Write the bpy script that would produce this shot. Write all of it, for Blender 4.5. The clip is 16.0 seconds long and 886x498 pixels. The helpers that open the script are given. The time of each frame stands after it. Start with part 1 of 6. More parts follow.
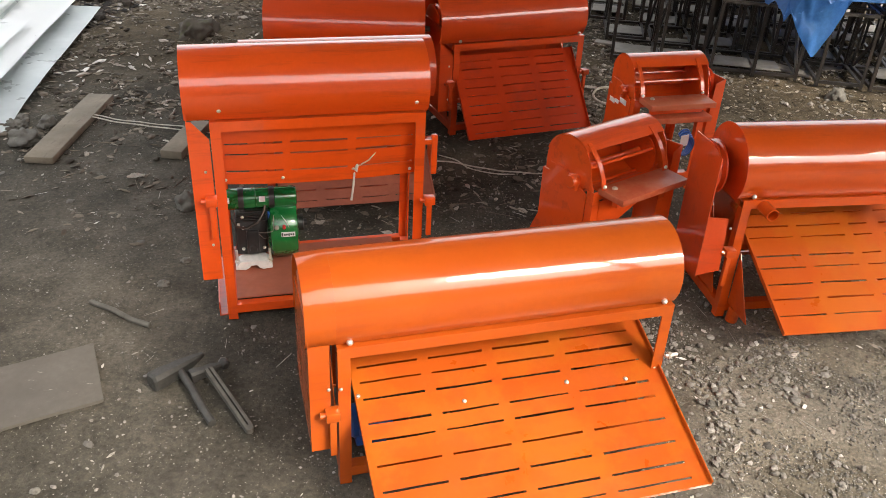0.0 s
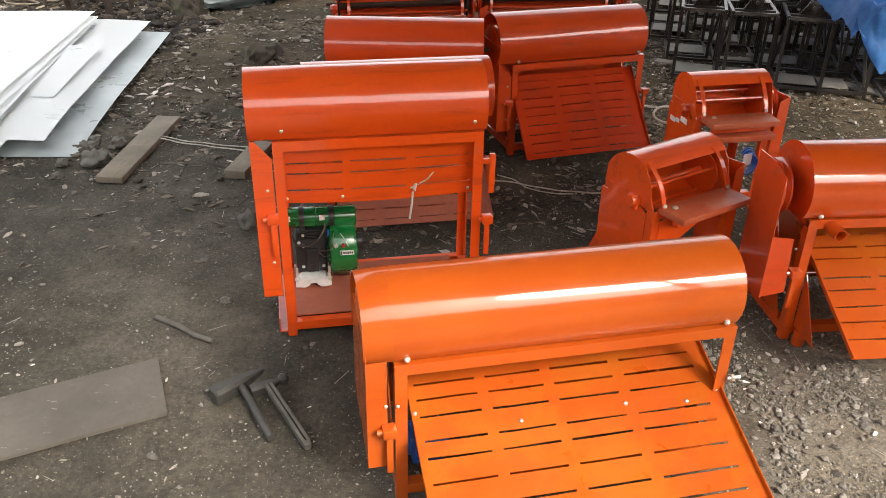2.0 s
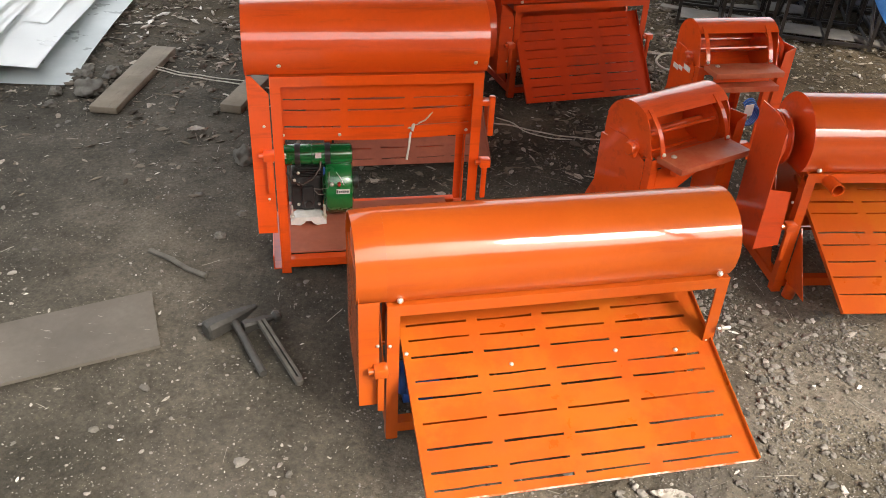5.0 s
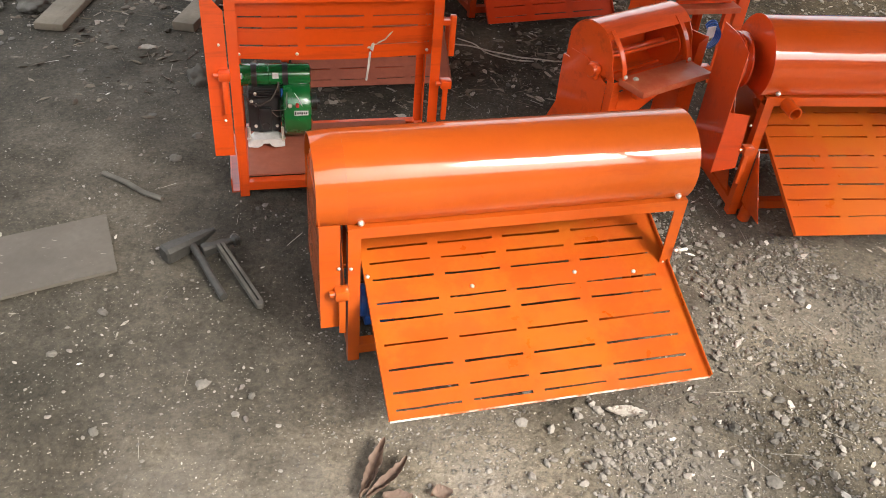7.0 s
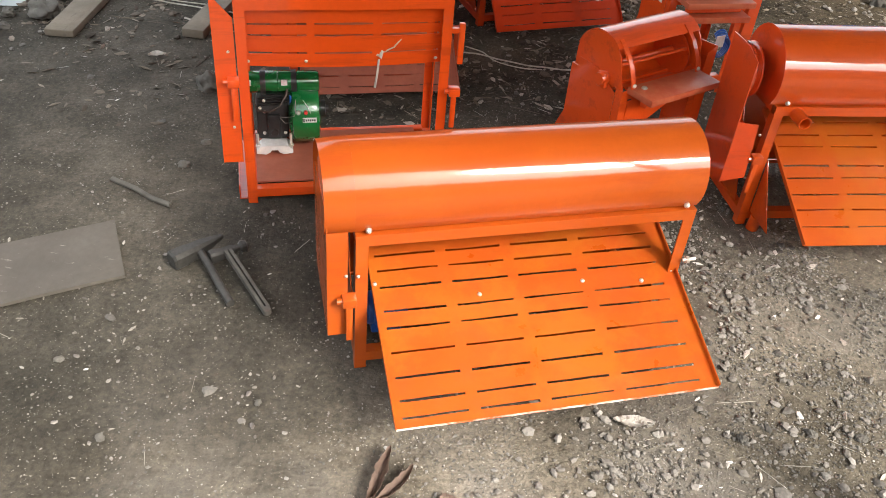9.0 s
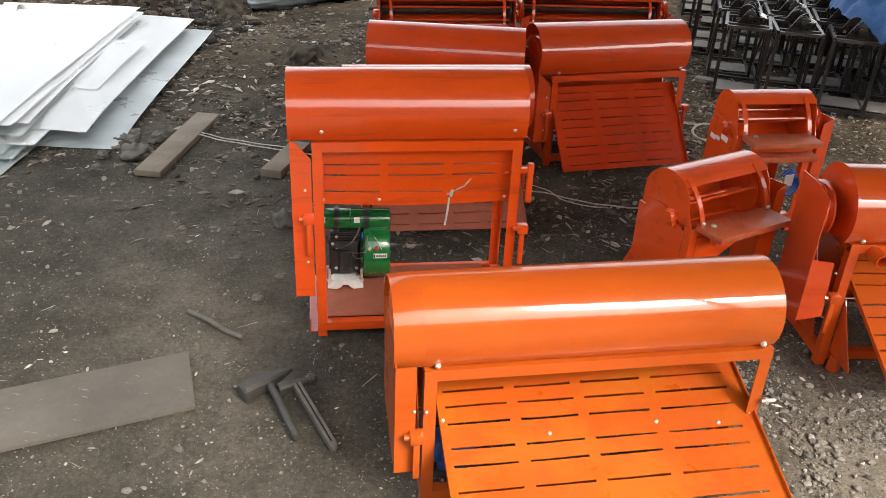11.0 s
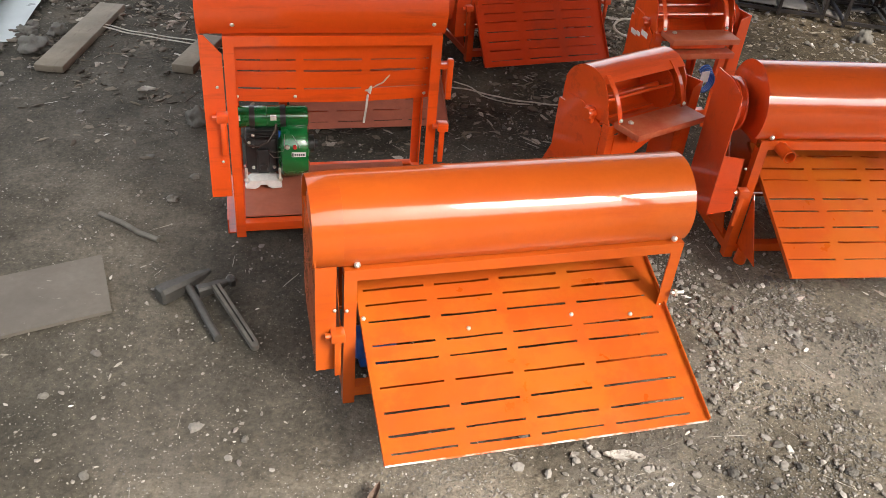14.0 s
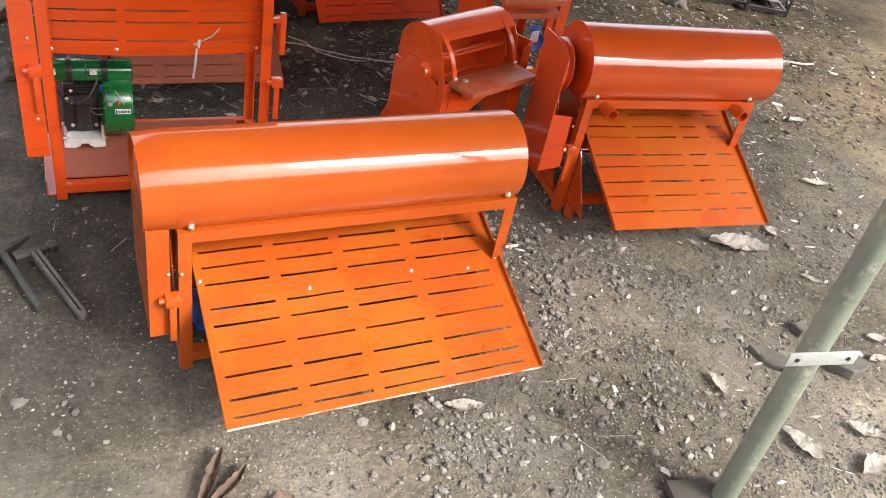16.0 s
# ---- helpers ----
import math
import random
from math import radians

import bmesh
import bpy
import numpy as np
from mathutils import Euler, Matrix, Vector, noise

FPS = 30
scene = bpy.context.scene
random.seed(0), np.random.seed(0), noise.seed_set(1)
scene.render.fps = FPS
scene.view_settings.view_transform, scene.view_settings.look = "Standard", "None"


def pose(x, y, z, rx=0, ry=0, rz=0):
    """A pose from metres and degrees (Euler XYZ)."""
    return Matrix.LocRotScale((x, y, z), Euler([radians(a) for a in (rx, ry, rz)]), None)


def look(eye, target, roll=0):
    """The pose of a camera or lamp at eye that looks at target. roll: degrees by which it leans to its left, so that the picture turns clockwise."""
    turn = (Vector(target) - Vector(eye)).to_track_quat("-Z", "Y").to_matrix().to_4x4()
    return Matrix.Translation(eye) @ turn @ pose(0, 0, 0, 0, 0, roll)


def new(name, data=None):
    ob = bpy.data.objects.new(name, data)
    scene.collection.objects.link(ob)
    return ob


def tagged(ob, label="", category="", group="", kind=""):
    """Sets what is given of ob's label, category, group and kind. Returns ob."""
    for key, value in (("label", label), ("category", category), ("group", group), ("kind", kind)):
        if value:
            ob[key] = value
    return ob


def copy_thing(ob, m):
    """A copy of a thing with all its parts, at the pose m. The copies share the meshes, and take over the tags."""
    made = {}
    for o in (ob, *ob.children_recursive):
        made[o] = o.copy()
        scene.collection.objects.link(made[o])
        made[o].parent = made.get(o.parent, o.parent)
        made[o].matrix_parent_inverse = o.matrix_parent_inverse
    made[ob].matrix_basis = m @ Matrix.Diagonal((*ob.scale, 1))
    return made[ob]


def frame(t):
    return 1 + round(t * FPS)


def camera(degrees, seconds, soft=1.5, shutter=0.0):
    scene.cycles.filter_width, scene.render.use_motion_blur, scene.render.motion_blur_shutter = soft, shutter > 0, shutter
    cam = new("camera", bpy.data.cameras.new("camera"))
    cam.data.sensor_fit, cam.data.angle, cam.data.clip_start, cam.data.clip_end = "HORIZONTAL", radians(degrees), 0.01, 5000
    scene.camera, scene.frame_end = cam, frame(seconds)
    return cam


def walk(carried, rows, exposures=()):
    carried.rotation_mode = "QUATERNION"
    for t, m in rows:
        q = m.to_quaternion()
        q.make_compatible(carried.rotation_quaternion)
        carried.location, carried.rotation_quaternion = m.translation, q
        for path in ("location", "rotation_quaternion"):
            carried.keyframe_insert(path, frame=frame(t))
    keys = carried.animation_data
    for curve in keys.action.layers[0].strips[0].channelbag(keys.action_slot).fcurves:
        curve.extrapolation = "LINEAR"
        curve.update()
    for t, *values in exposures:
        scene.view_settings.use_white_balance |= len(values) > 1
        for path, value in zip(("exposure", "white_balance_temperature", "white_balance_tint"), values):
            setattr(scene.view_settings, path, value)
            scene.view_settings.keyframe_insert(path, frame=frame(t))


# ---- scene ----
cam = camera(55.68, 16.0, soft=0.6)
PATH = [
    (0, (0.0075, 0.0011, 1.609), (0.0021, 1.7231, 0.5918), 3.02),
    (0.5, (-0.0007, 0.001, 1.604), (-0.0608, 1.7226, 0.5879), 2.62),
    (1, (0.005, 0.0005, 1.6009), (-0.0991, 1.7084, 0.5655), 3.03),
    (1.5, (0.009, -0.0019, 1.6044), (-0.1132, 1.7147, 0.5853), 2.17),
    (2, (0.0082, -0.0057, 1.6054), (-0.1369, 1.7327, 0.627), 1.07),
    (2.5, (0.0038, -0.0022, 1.6053), (-0.173, 1.7497, 0.6568), 0.73),
    (3, (0.0047, -0.0047, 1.6055), (-0.1837, 1.7541, 0.672), 0.81),
    (3.5, (0.0, -0.0055, 1.6085), (-0.2015, 1.7735, 0.7171), 1.70),
    (4, (0.004, -0.003, 1.6046), (-0.1692, 1.7387, 0.6368), 2.54),
    (4.5, (0.0078, 0.0012, 1.6031), (-0.1218, 1.6909, 0.5409), 3.24),
    (5, (0.0051, 0.0001, 1.6043), (-0.1162, 1.6681, 0.5073), 3.20),
    (7.5, (0.0039, 0.0012, 1.5951), (0.0175, 1.5651, 0.3485), 5.95),
    (8, (0.0019, 0.0006, 1.5947), (0.0244, 1.5714, 0.357), 6.23),
    (8.5, (0.0014, 0.0025, 1.5932), (0.0229, 1.5753, 0.3578), 6.21),
    (9, (0.0015, 0.0039, 1.5949), (-0.0262, 1.5861, 0.3718), 5.32),
    (9.5, (-0.0025, 0.0024, 1.5958), (-0.1127, 1.6192, 0.4237), 3.44),
    (12, (-0.0149, -0.0063, 1.6011), (-0.2583, 1.7908, 0.7577), 3.32),
    (12.5, (-0.0141, -0.0071, 1.6057), (-0.2806, 1.8003, 0.7917), 3.19),
    (13, (-0.0128, -0.0045, 1.6019), (-0.3053, 1.7691, 0.7251), 1.98),
    (13.5, (-0.0053, 0.0007, 1.5997), (-0.2209, 1.7063, 0.5778), 2.43),
    (14, (0.0025, 0.0054, 1.5969), (-0.0077, 1.636, 0.4388), 5.53),
    (14.5, (0.0035, 0.0073, 1.5974), (0.2214, 1.5929, 0.3981), 10.10),
    (15, (0.003, 0.0209, 1.5895), (0.2991, 1.6009, 0.3995), 11.57),
    (15.5, (0.0047, 0.0038, 1.6043), (0.342, 1.5771, 0.4164), 11.90),
    (16, (0.0044, -0.002, 1.6045), (0.3778, 1.5603, 0.413), 12.34),
]
walk(cam, [(t, look(eye, target, roll)) for t, eye, target, roll in PATH], exposures=[(0, 1.34, 6950, 10), (5, 1.36, 6950, 10), (9, 1.45, 6650, 9), (12.5, 1.25, 6900, 10), (13.5, 1.32, 6800, 10), (15, 1.42, 6500, 10), (16, 1.42, 6450, 10)])

# ---- world, sun, exposure ----
world = bpy.data.worlds.new("world")
scene.world = world
world.use_nodes = True
wn = world.node_tree
sky = wn.nodes.new("ShaderNodeTexSky")
sky.sky_type = "NISHITA"
sky.sun_disc = False
sky.sun_elevation = radians(40)
sky.sun_rotation = radians(130)
sky.dust_density = 3.0
sky.ozone_density = 1.0
wn.nodes["Background"].inputs["Strength"].default_value = 0.15
haze = wn.nodes.new("ShaderNodeHueSaturation")
haze.inputs["Saturation"].default_value = 0.35
wn.links.new(sky.outputs["Color"], haze.inputs["Color"])
cloud = wn.nodes.new("ShaderNodeMix")
cloud.data_type, cloud.blend_type = "RGBA", "ADD"
cloud.inputs[0].default_value = 1.0
cloud.inputs[7].default_value = (1.6, 1.66, 1.72, 1)
wn.links.new(haze.outputs["Color"], cloud.inputs[6])
wn.links.new(cloud.outputs[2], wn.nodes["Background"].inputs["Color"])

sun_data = bpy.data.lights.new("sun", "SUN")
sun_data.energy = 2.0
sun_data.angle = radians(19)
sun_data.color = (1.0, 0.95, 0.88)
sun = new("sun", sun_data)
SUN_AZ, SUN_EL = radians(130), radians(40)
sun.matrix_world = look((10 * math.sin(SUN_AZ) * math.cos(SUN_EL), 10 * math.cos(SUN_AZ) * math.cos(SUN_EL), 10 * math.sin(SUN_EL)), (0, 0, 0))


# ---- materials ----
def srgb(r, g, b):
    def lin(v):
        v /= 255
        return v / 12.92 if v <= 0.04045 else ((v + 0.055) / 1.055) ** 2.4
    return (lin(r), lin(g), lin(b), 1)


def material(name, a, b, scale=6, fine=90, rough=(0.4, 0.6), metal=0.0, bump=0.15, bump_scale=60, coat=0.0, c=None, c_scale=25, c_at=0.62, wave=0.0, spec=0.5, dark=0.55, stretch=1.0, c_most=1.0):
    """Two colours mixed by a broad noise and a grain, an optional third in patches; roughness and relief follow the grain."""
    m = bpy.data.materials.new(name)
    m.use_nodes = True
    nt = m.node_tree
    nodes, link = nt.nodes, nt.links.new
    bs = nodes["Principled BSDF"]
    co = nodes.new("ShaderNodeTexCoord").outputs["Object"]
    info = nodes.new("ShaderNodeObjectInfo")
    shift = nodes.new("ShaderNodeVectorMath")
    shift.operation = "MULTIPLY_ADD"
    link(info.outputs["Random"], shift.inputs[0])
    shift.inputs[1].default_value = (7.3, 3.1, 5.7)
    link(co, shift.inputs[2])
    v = shift.outputs[0]

    def noise_node(s, detail=5, roughness=0.6):
        n = nodes.new("ShaderNodeTexNoise")
        n.inputs["Scale"].default_value = s
        n.inputs["Detail"].default_value = detail
        n.inputs["Roughness"].default_value = roughness
        link(v, n.inputs["Vector"])
        return n.outputs["Fac"]

    def remap(f, lo, hi, to0, to1):
        r = nodes.new("ShaderNodeMapRange")
        link(f, r.inputs["Value"])
        for k, val in zip(("From Min", "From Max", "To Min", "To Max"), (lo, hi, to0, to1)):
            r.inputs[k].default_value = val
        return r.outputs["Result"]

    def mix(f, p, q, how="MIX"):
        x = nodes.new("ShaderNodeMix")
        x.data_type = "RGBA"
        x.blend_type = how
        for s, val in ((x.inputs[0], f), (x.inputs[6], p), (x.inputs[7], q)):
            if isinstance(val, (tuple, float, int)):
                s.default_value = val
            else:
                link(val, s)
        return x.outputs[2]

    broad, grain = noise_node(scale), noise_node(fine, 3)
    col = mix(remap(broad, 0.35, 0.65, 0, 1), a, b)
    col = mix(remap(grain, 0.3, 0.7, 0.0, 0.35), col, tuple(x * dark for x in a[:3]) + (1,))
    if c:
        flat_v = nodes.new("ShaderNodeVectorMath")
        flat_v.operation = "MULTIPLY"
        flat_v.inputs[1].default_value = (stretch, 1, 1)
        link(v, flat_v.inputs[0])
        patch = noise_node(c_scale, 6, 0.7)
        link(flat_v.outputs[0], patch.node.inputs["Vector"])
        col = mix(remap(patch, c_at, c_at + 0.10, 0, c_most), col, c)
    link(col, bs.inputs["Base Color"])
    link(remap(noise_node(scale * 2.7), 0.3, 0.7, *rough), bs.inputs["Roughness"])
    bs.inputs["Metallic"].default_value = metal
    bs.inputs["Specular IOR Level"].default_value = spec
    if coat:
        bs.inputs["Coat Weight"].default_value = coat
        bs.inputs["Coat Roughness"].default_value = 0.03
        bs.inputs["Coat IOR"].default_value = 1.62
    height = noise_node(bump_scale, 4)
    bp = nodes.new("ShaderNodeBump")
    bp.inputs["Strength"].default_value = bump
    bp.inputs["Distance"].default_value = 0.004
    link(height, bp.inputs["Height"])
    last = bp
    if wave:
        w = nodes.new("ShaderNodeBump")
        w.inputs["Strength"].default_value = wave
        w.inputs["Distance"].default_value = 0.02
        link(noise_node(3.5, 2), w.inputs["Height"])
        link(bp.outputs["Normal"], w.inputs["Normal"])
        last = w
    link(last.outputs["Normal"], bs.inputs["Normal"])
    if coat:
        link(last.outputs["Normal"], bs.inputs["Coat Normal"])
    return m


# Tones of one orange paint; the deeper ones put shade into the colour.
ORANGE = material("orange_paint", (0.50, 0.092, 0.010, 1), (0.46, 0.076, 0.009, 1), 4, 70, (0.30, 0.42), 0, 0.03, 120, coat=0.8, wave=0.17, c=(0.36, 0.050, 0.012, 1), c_scale=16, c_at=0.54, spec=0.12, stretch=0.12, c_most=0.38, dark=0.8)
VERMILION = material("red_orange_paint", (0.80, 0.088, 0.009, 1), (0.72, 0.074, 0.008, 1), 4, 70, (0.30, 0.42), 0, 0.03, 120, coat=1.0, wave=0.17, c=(0.33, 0.036, 0.012, 1), c_scale=16, c_at=0.54, spec=0.3, stretch=0.12, c_most=0.38, dark=0.8)
SHADED_RED = material("shaded_red_orange_paint", (0.66, 0.066, 0.009, 1), (0.57, 0.053, 0.008, 1), 4, 70, (0.30, 0.42), 0, 0.03, 120, coat=1.0, wave=0.17, c=(0.33, 0.036, 0.012, 1), c_scale=16, c_at=0.54, spec=0.3, stretch=0.12, c_most=0.38, dark=0.8)
SCARLET = material("scarlet_machine_paint", (0.78, 0.086, 0.010, 1), (0.69, 0.072, 0.009, 1), 4, 70, (0.30, 0.42), 0, 0.03, 120, coat=1.0, wave=0.17, c=(0.33, 0.036, 0.012, 1), c_scale=16, c_at=0.54, spec=0.3, stretch=0.12, c_most=0.38, dark=0.8)
RED_ORANGE = material("bright_orange_paint", (0.66, 0.088, 0.008, 1), (0.60, 0.074, 0.007, 1), 4, 70, (0.30, 0.42), 0, 0.03, 120, coat=1.0, wave=0.17, c=(0.42, 0.050, 0.010, 1), c_scale=16, c_at=0.54, spec=0.2, stretch=0.12, c_most=0.38, dark=0.8)
TRAY = material("tray_paint", (0.51, 0.089, 0.009, 1), (0.47, 0.071, 0.008, 1), 5, 80, (0.26, 0.44), 0, 0.06, 90, wave=0.14, c=(0.49, 0.105, 0.010, 1), c_scale=3, c_at=0.47, spec=0.4, c_most=0.9, dark=0.85)
SHELF = material("dusty_shelf_paint", (0.50, 0.085, 0.030, 1), (0.40, 0.058, 0.020, 1), 9, 80, (0.35, 0.55), 0, 0.06, 90, c=(0.50, 0.15, 0.07, 1), c_scale=5, c_at=0.45, spec=0.5, dark=0.85, c_most=0.6)
SHADED_TRAY = material("shaded_tray_paint", (0.58, 0.047, 0.008, 1), (0.48, 0.036, 0.007, 1), 5, 80, (0.30, 0.48), 0, 0.06, 90, wave=0.12, c=(0.36, 0.036, 0.012, 1), c_scale=4, c_at=0.55, spec=0.15, c_most=0.6, dark=0.85)
PRIMER = material("dusty_primer", (0.40, 0.115, 0.065, 1), (0.30, 0.085, 0.05, 1), 6, 60, (0.5, 0.7), 0, 0.15)
BARE = material("bare_edge", (0.60, 0.09, 0.012, 1), (0.62, 0.16, 0.05, 1), 9, 90, (0.3, 0.5), 0.0, 0.1, c=(0.78, 0.70, 0.62, 1), c_scale=11, c_at=0.44, stretch=0.5)
BOLT = material("zinc_bolt", (0.8, 0.78, 0.72, 1), (0.65, 0.6, 0.5, 1), 40, 200, (0.25, 0.4), 0.6, 0.05)
GREEN = material("green_enamel", (0.005, 0.17, 0.035, 1), (0.004, 0.12, 0.028, 1), 8, 60, (0.2, 0.3), 0, 0.04, coat=0.5)
BLACK = material("black_paint", (0.016, 0.016, 0.017, 1), (0.03, 0.029, 0.028, 1), 14, 90, (0.3, 0.5), 0, 0.15)
STEEL = material("dark_steel", (0.045, 0.035, 0.03, 1), (0.085, 0.06, 0.045, 1), 9, 120, (0.4, 0.6), 0.4, 0.2)
GALV_DULL = material("dull_galvanised_sheet", (0.84, 0.88, 0.875, 1), (0.62, 0.67, 0.665, 1), 2.5, 9, (0.25, 0.42), 0.25, 0.1, 30, wave=0.10, dark=0.8)
GALV = material("galvanised_sheet", (0.95, 0.96, 0.955, 1), (0.90, 0.92, 0.915, 1), 1.5, 5, (0.26, 0.40), 0.0, 0.0, 30, wave=0.12, dark=0.96, spec=0.9, c=(0.70, 0.75, 0.75, 1), c_scale=3, c_at=0.62, c_most=0.35)
WHITE = material("white_metal", (0.78, 0.78, 0.76, 1), (0.68, 0.68, 0.66, 1), 10, 60, (0.35, 0.5), 0.1, 0.05)
WOOD = material("weathered_wood", (0.25, 0.21, 0.155, 1), (0.165, 0.137, 0.10, 1), 5, 60, (0.7, 0.9), 0, 0.5, 70, c=(0.13, 0.105, 0.085, 1), c_scale=30, c_at=0.56, stretch=0.15)
WORN = material("worn_steel", (0.30, 0.27, 0.24, 1), (0.16, 0.135, 0.115, 1), 12, 90, (0.3, 0.5), 0.3, 0.2)
BOARD = material("dusty_board", (0.112, 0.098, 0.080, 1), (0.076, 0.066, 0.054, 1), 3, 45, (0.75, 0.9), 0, 0.35, 60, c=(0.34, 0.30, 0.26, 1), c_scale=55, c_at=0.64, stretch=0.3)
SPLIT = material("dusty_handle", (0.13, 0.12, 0.10, 1), (0.075, 0.068, 0.057, 1), 14, 80, (0.7, 0.9), 0, 0.3)
IRON = material("hammer_iron", (0.038, 0.036, 0.032, 1), (0.062, 0.059, 0.052, 1), 20, 120, (0.5, 0.7), 0.15, 0.4)
ROPE = material("pale_cord", (0.62, 0.58, 0.5, 1), (0.45, 0.4, 0.34, 1), 30, 200, (0.7, 0.9), 0, 0.3)
BLUE = material("blue_tarp", (0.045, 0.20, 0.56, 1), (0.09, 0.29, 0.66, 1), 6, 50, (0.3, 0.45), 0, 0.2, 30)
MOTOR_BLUE = material("motor_blue", (0.02, 0.11, 0.42, 1), (0.015, 0.08, 0.34, 1), 10, 60, (0.35, 0.5))
CARD = material("cardboard", (0.18, 0.122, 0.064, 1), (0.115, 0.076, 0.042, 1), 6, 60, (0.75, 0.9))
STONE = material("stone", (0.16, 0.148, 0.126, 1), (0.09, 0.082, 0.07, 1), 14, 60, (0.8, 0.95), 0, 0.7, 50)
PEBBLE = material("pale_pebble", (0.155, 0.143, 0.122, 1), (0.10, 0.092, 0.078, 1), 20, 70, (0.8, 0.95), 0, 0.5, 60)
MOSSY = material("mossy_stone", (0.080, 0.064, 0.046, 1), (0.045, 0.036, 0.027, 1), 9, 50, (0.85, 0.95), 0, 0.8, 40, c=(0.070, 0.066, 0.036, 1), c_scale=12, c_at=0.5)
POLE = material("pole_paint", (0.26, 0.28, 0.21, 1), (0.19, 0.21, 0.16, 1), 7, 60, (0.5, 0.7), 0, 0.4, c=(0.38, 0.36, 0.29, 1), c_scale=14, c_at=0.56)
LEAF = material("dry_leaf", (0.80, 0.76, 0.70, 1), (0.66, 0.60, 0.53, 1), 18, 90, (0.7, 0.9), 0, 0.6, 60, c=(0.26, 0.21, 0.16, 1), c_scale=34, c_at=0.56)
BRACKET = material("dusty_zinc", (0.56, 0.57, 0.54, 1), (0.42, 0.43, 0.40, 1), 22, 90, (0.4, 0.6), 0.2, 0.1, c=(0.35, 0.24, 0.15, 1), c_scale=20, c_at=0.66)
HUSK = material("brown_husk", (0.36, 0.26, 0.205, 1), (0.25, 0.17, 0.13, 1), 18, 90, (0.7, 0.9), 0, 0.5, 80)
RUST = material("rusty_brown", (0.2, 0.07, 0.03, 1), (0.12, 0.05, 0.03, 1), 10, 60, (0.7, 0.9), 0, 0.3)
FENCE = material("green_fence_sheet", (0.13, 0.17, 0.145, 1), (0.10, 0.13, 0.112, 1), 2, 40, (0.5, 0.7), 0.0, 0.1)
ROOF = material("roof_sheet", (0.2, 0.19, 0.18, 1), (0.13, 0.11, 0.10, 1), 3, 40, (0.5, 0.7), 0.2, 0.1)
PLASTIC = material("milky_plastic", (0.72, 0.72, 0.62, 1), (0.62, 0.62, 0.52, 1), 3, 40, (0.35, 0.5))
LABEL = material("label_white", (0.8, 0.8, 0.78, 1), (0.74, 0.74, 0.72, 1), 20, 90, (0.5, 0.6))
RED = material("red_cap", (0.6, 0.03, 0.02, 1), (0.5, 0.02, 0.02, 1), 20, 90, (0.4, 0.5))
WEED = material("weed_green", (0.12, 0.2, 0.02, 1), (0.2, 0.28, 0.04, 1), 14, 70, (0.6, 0.8))


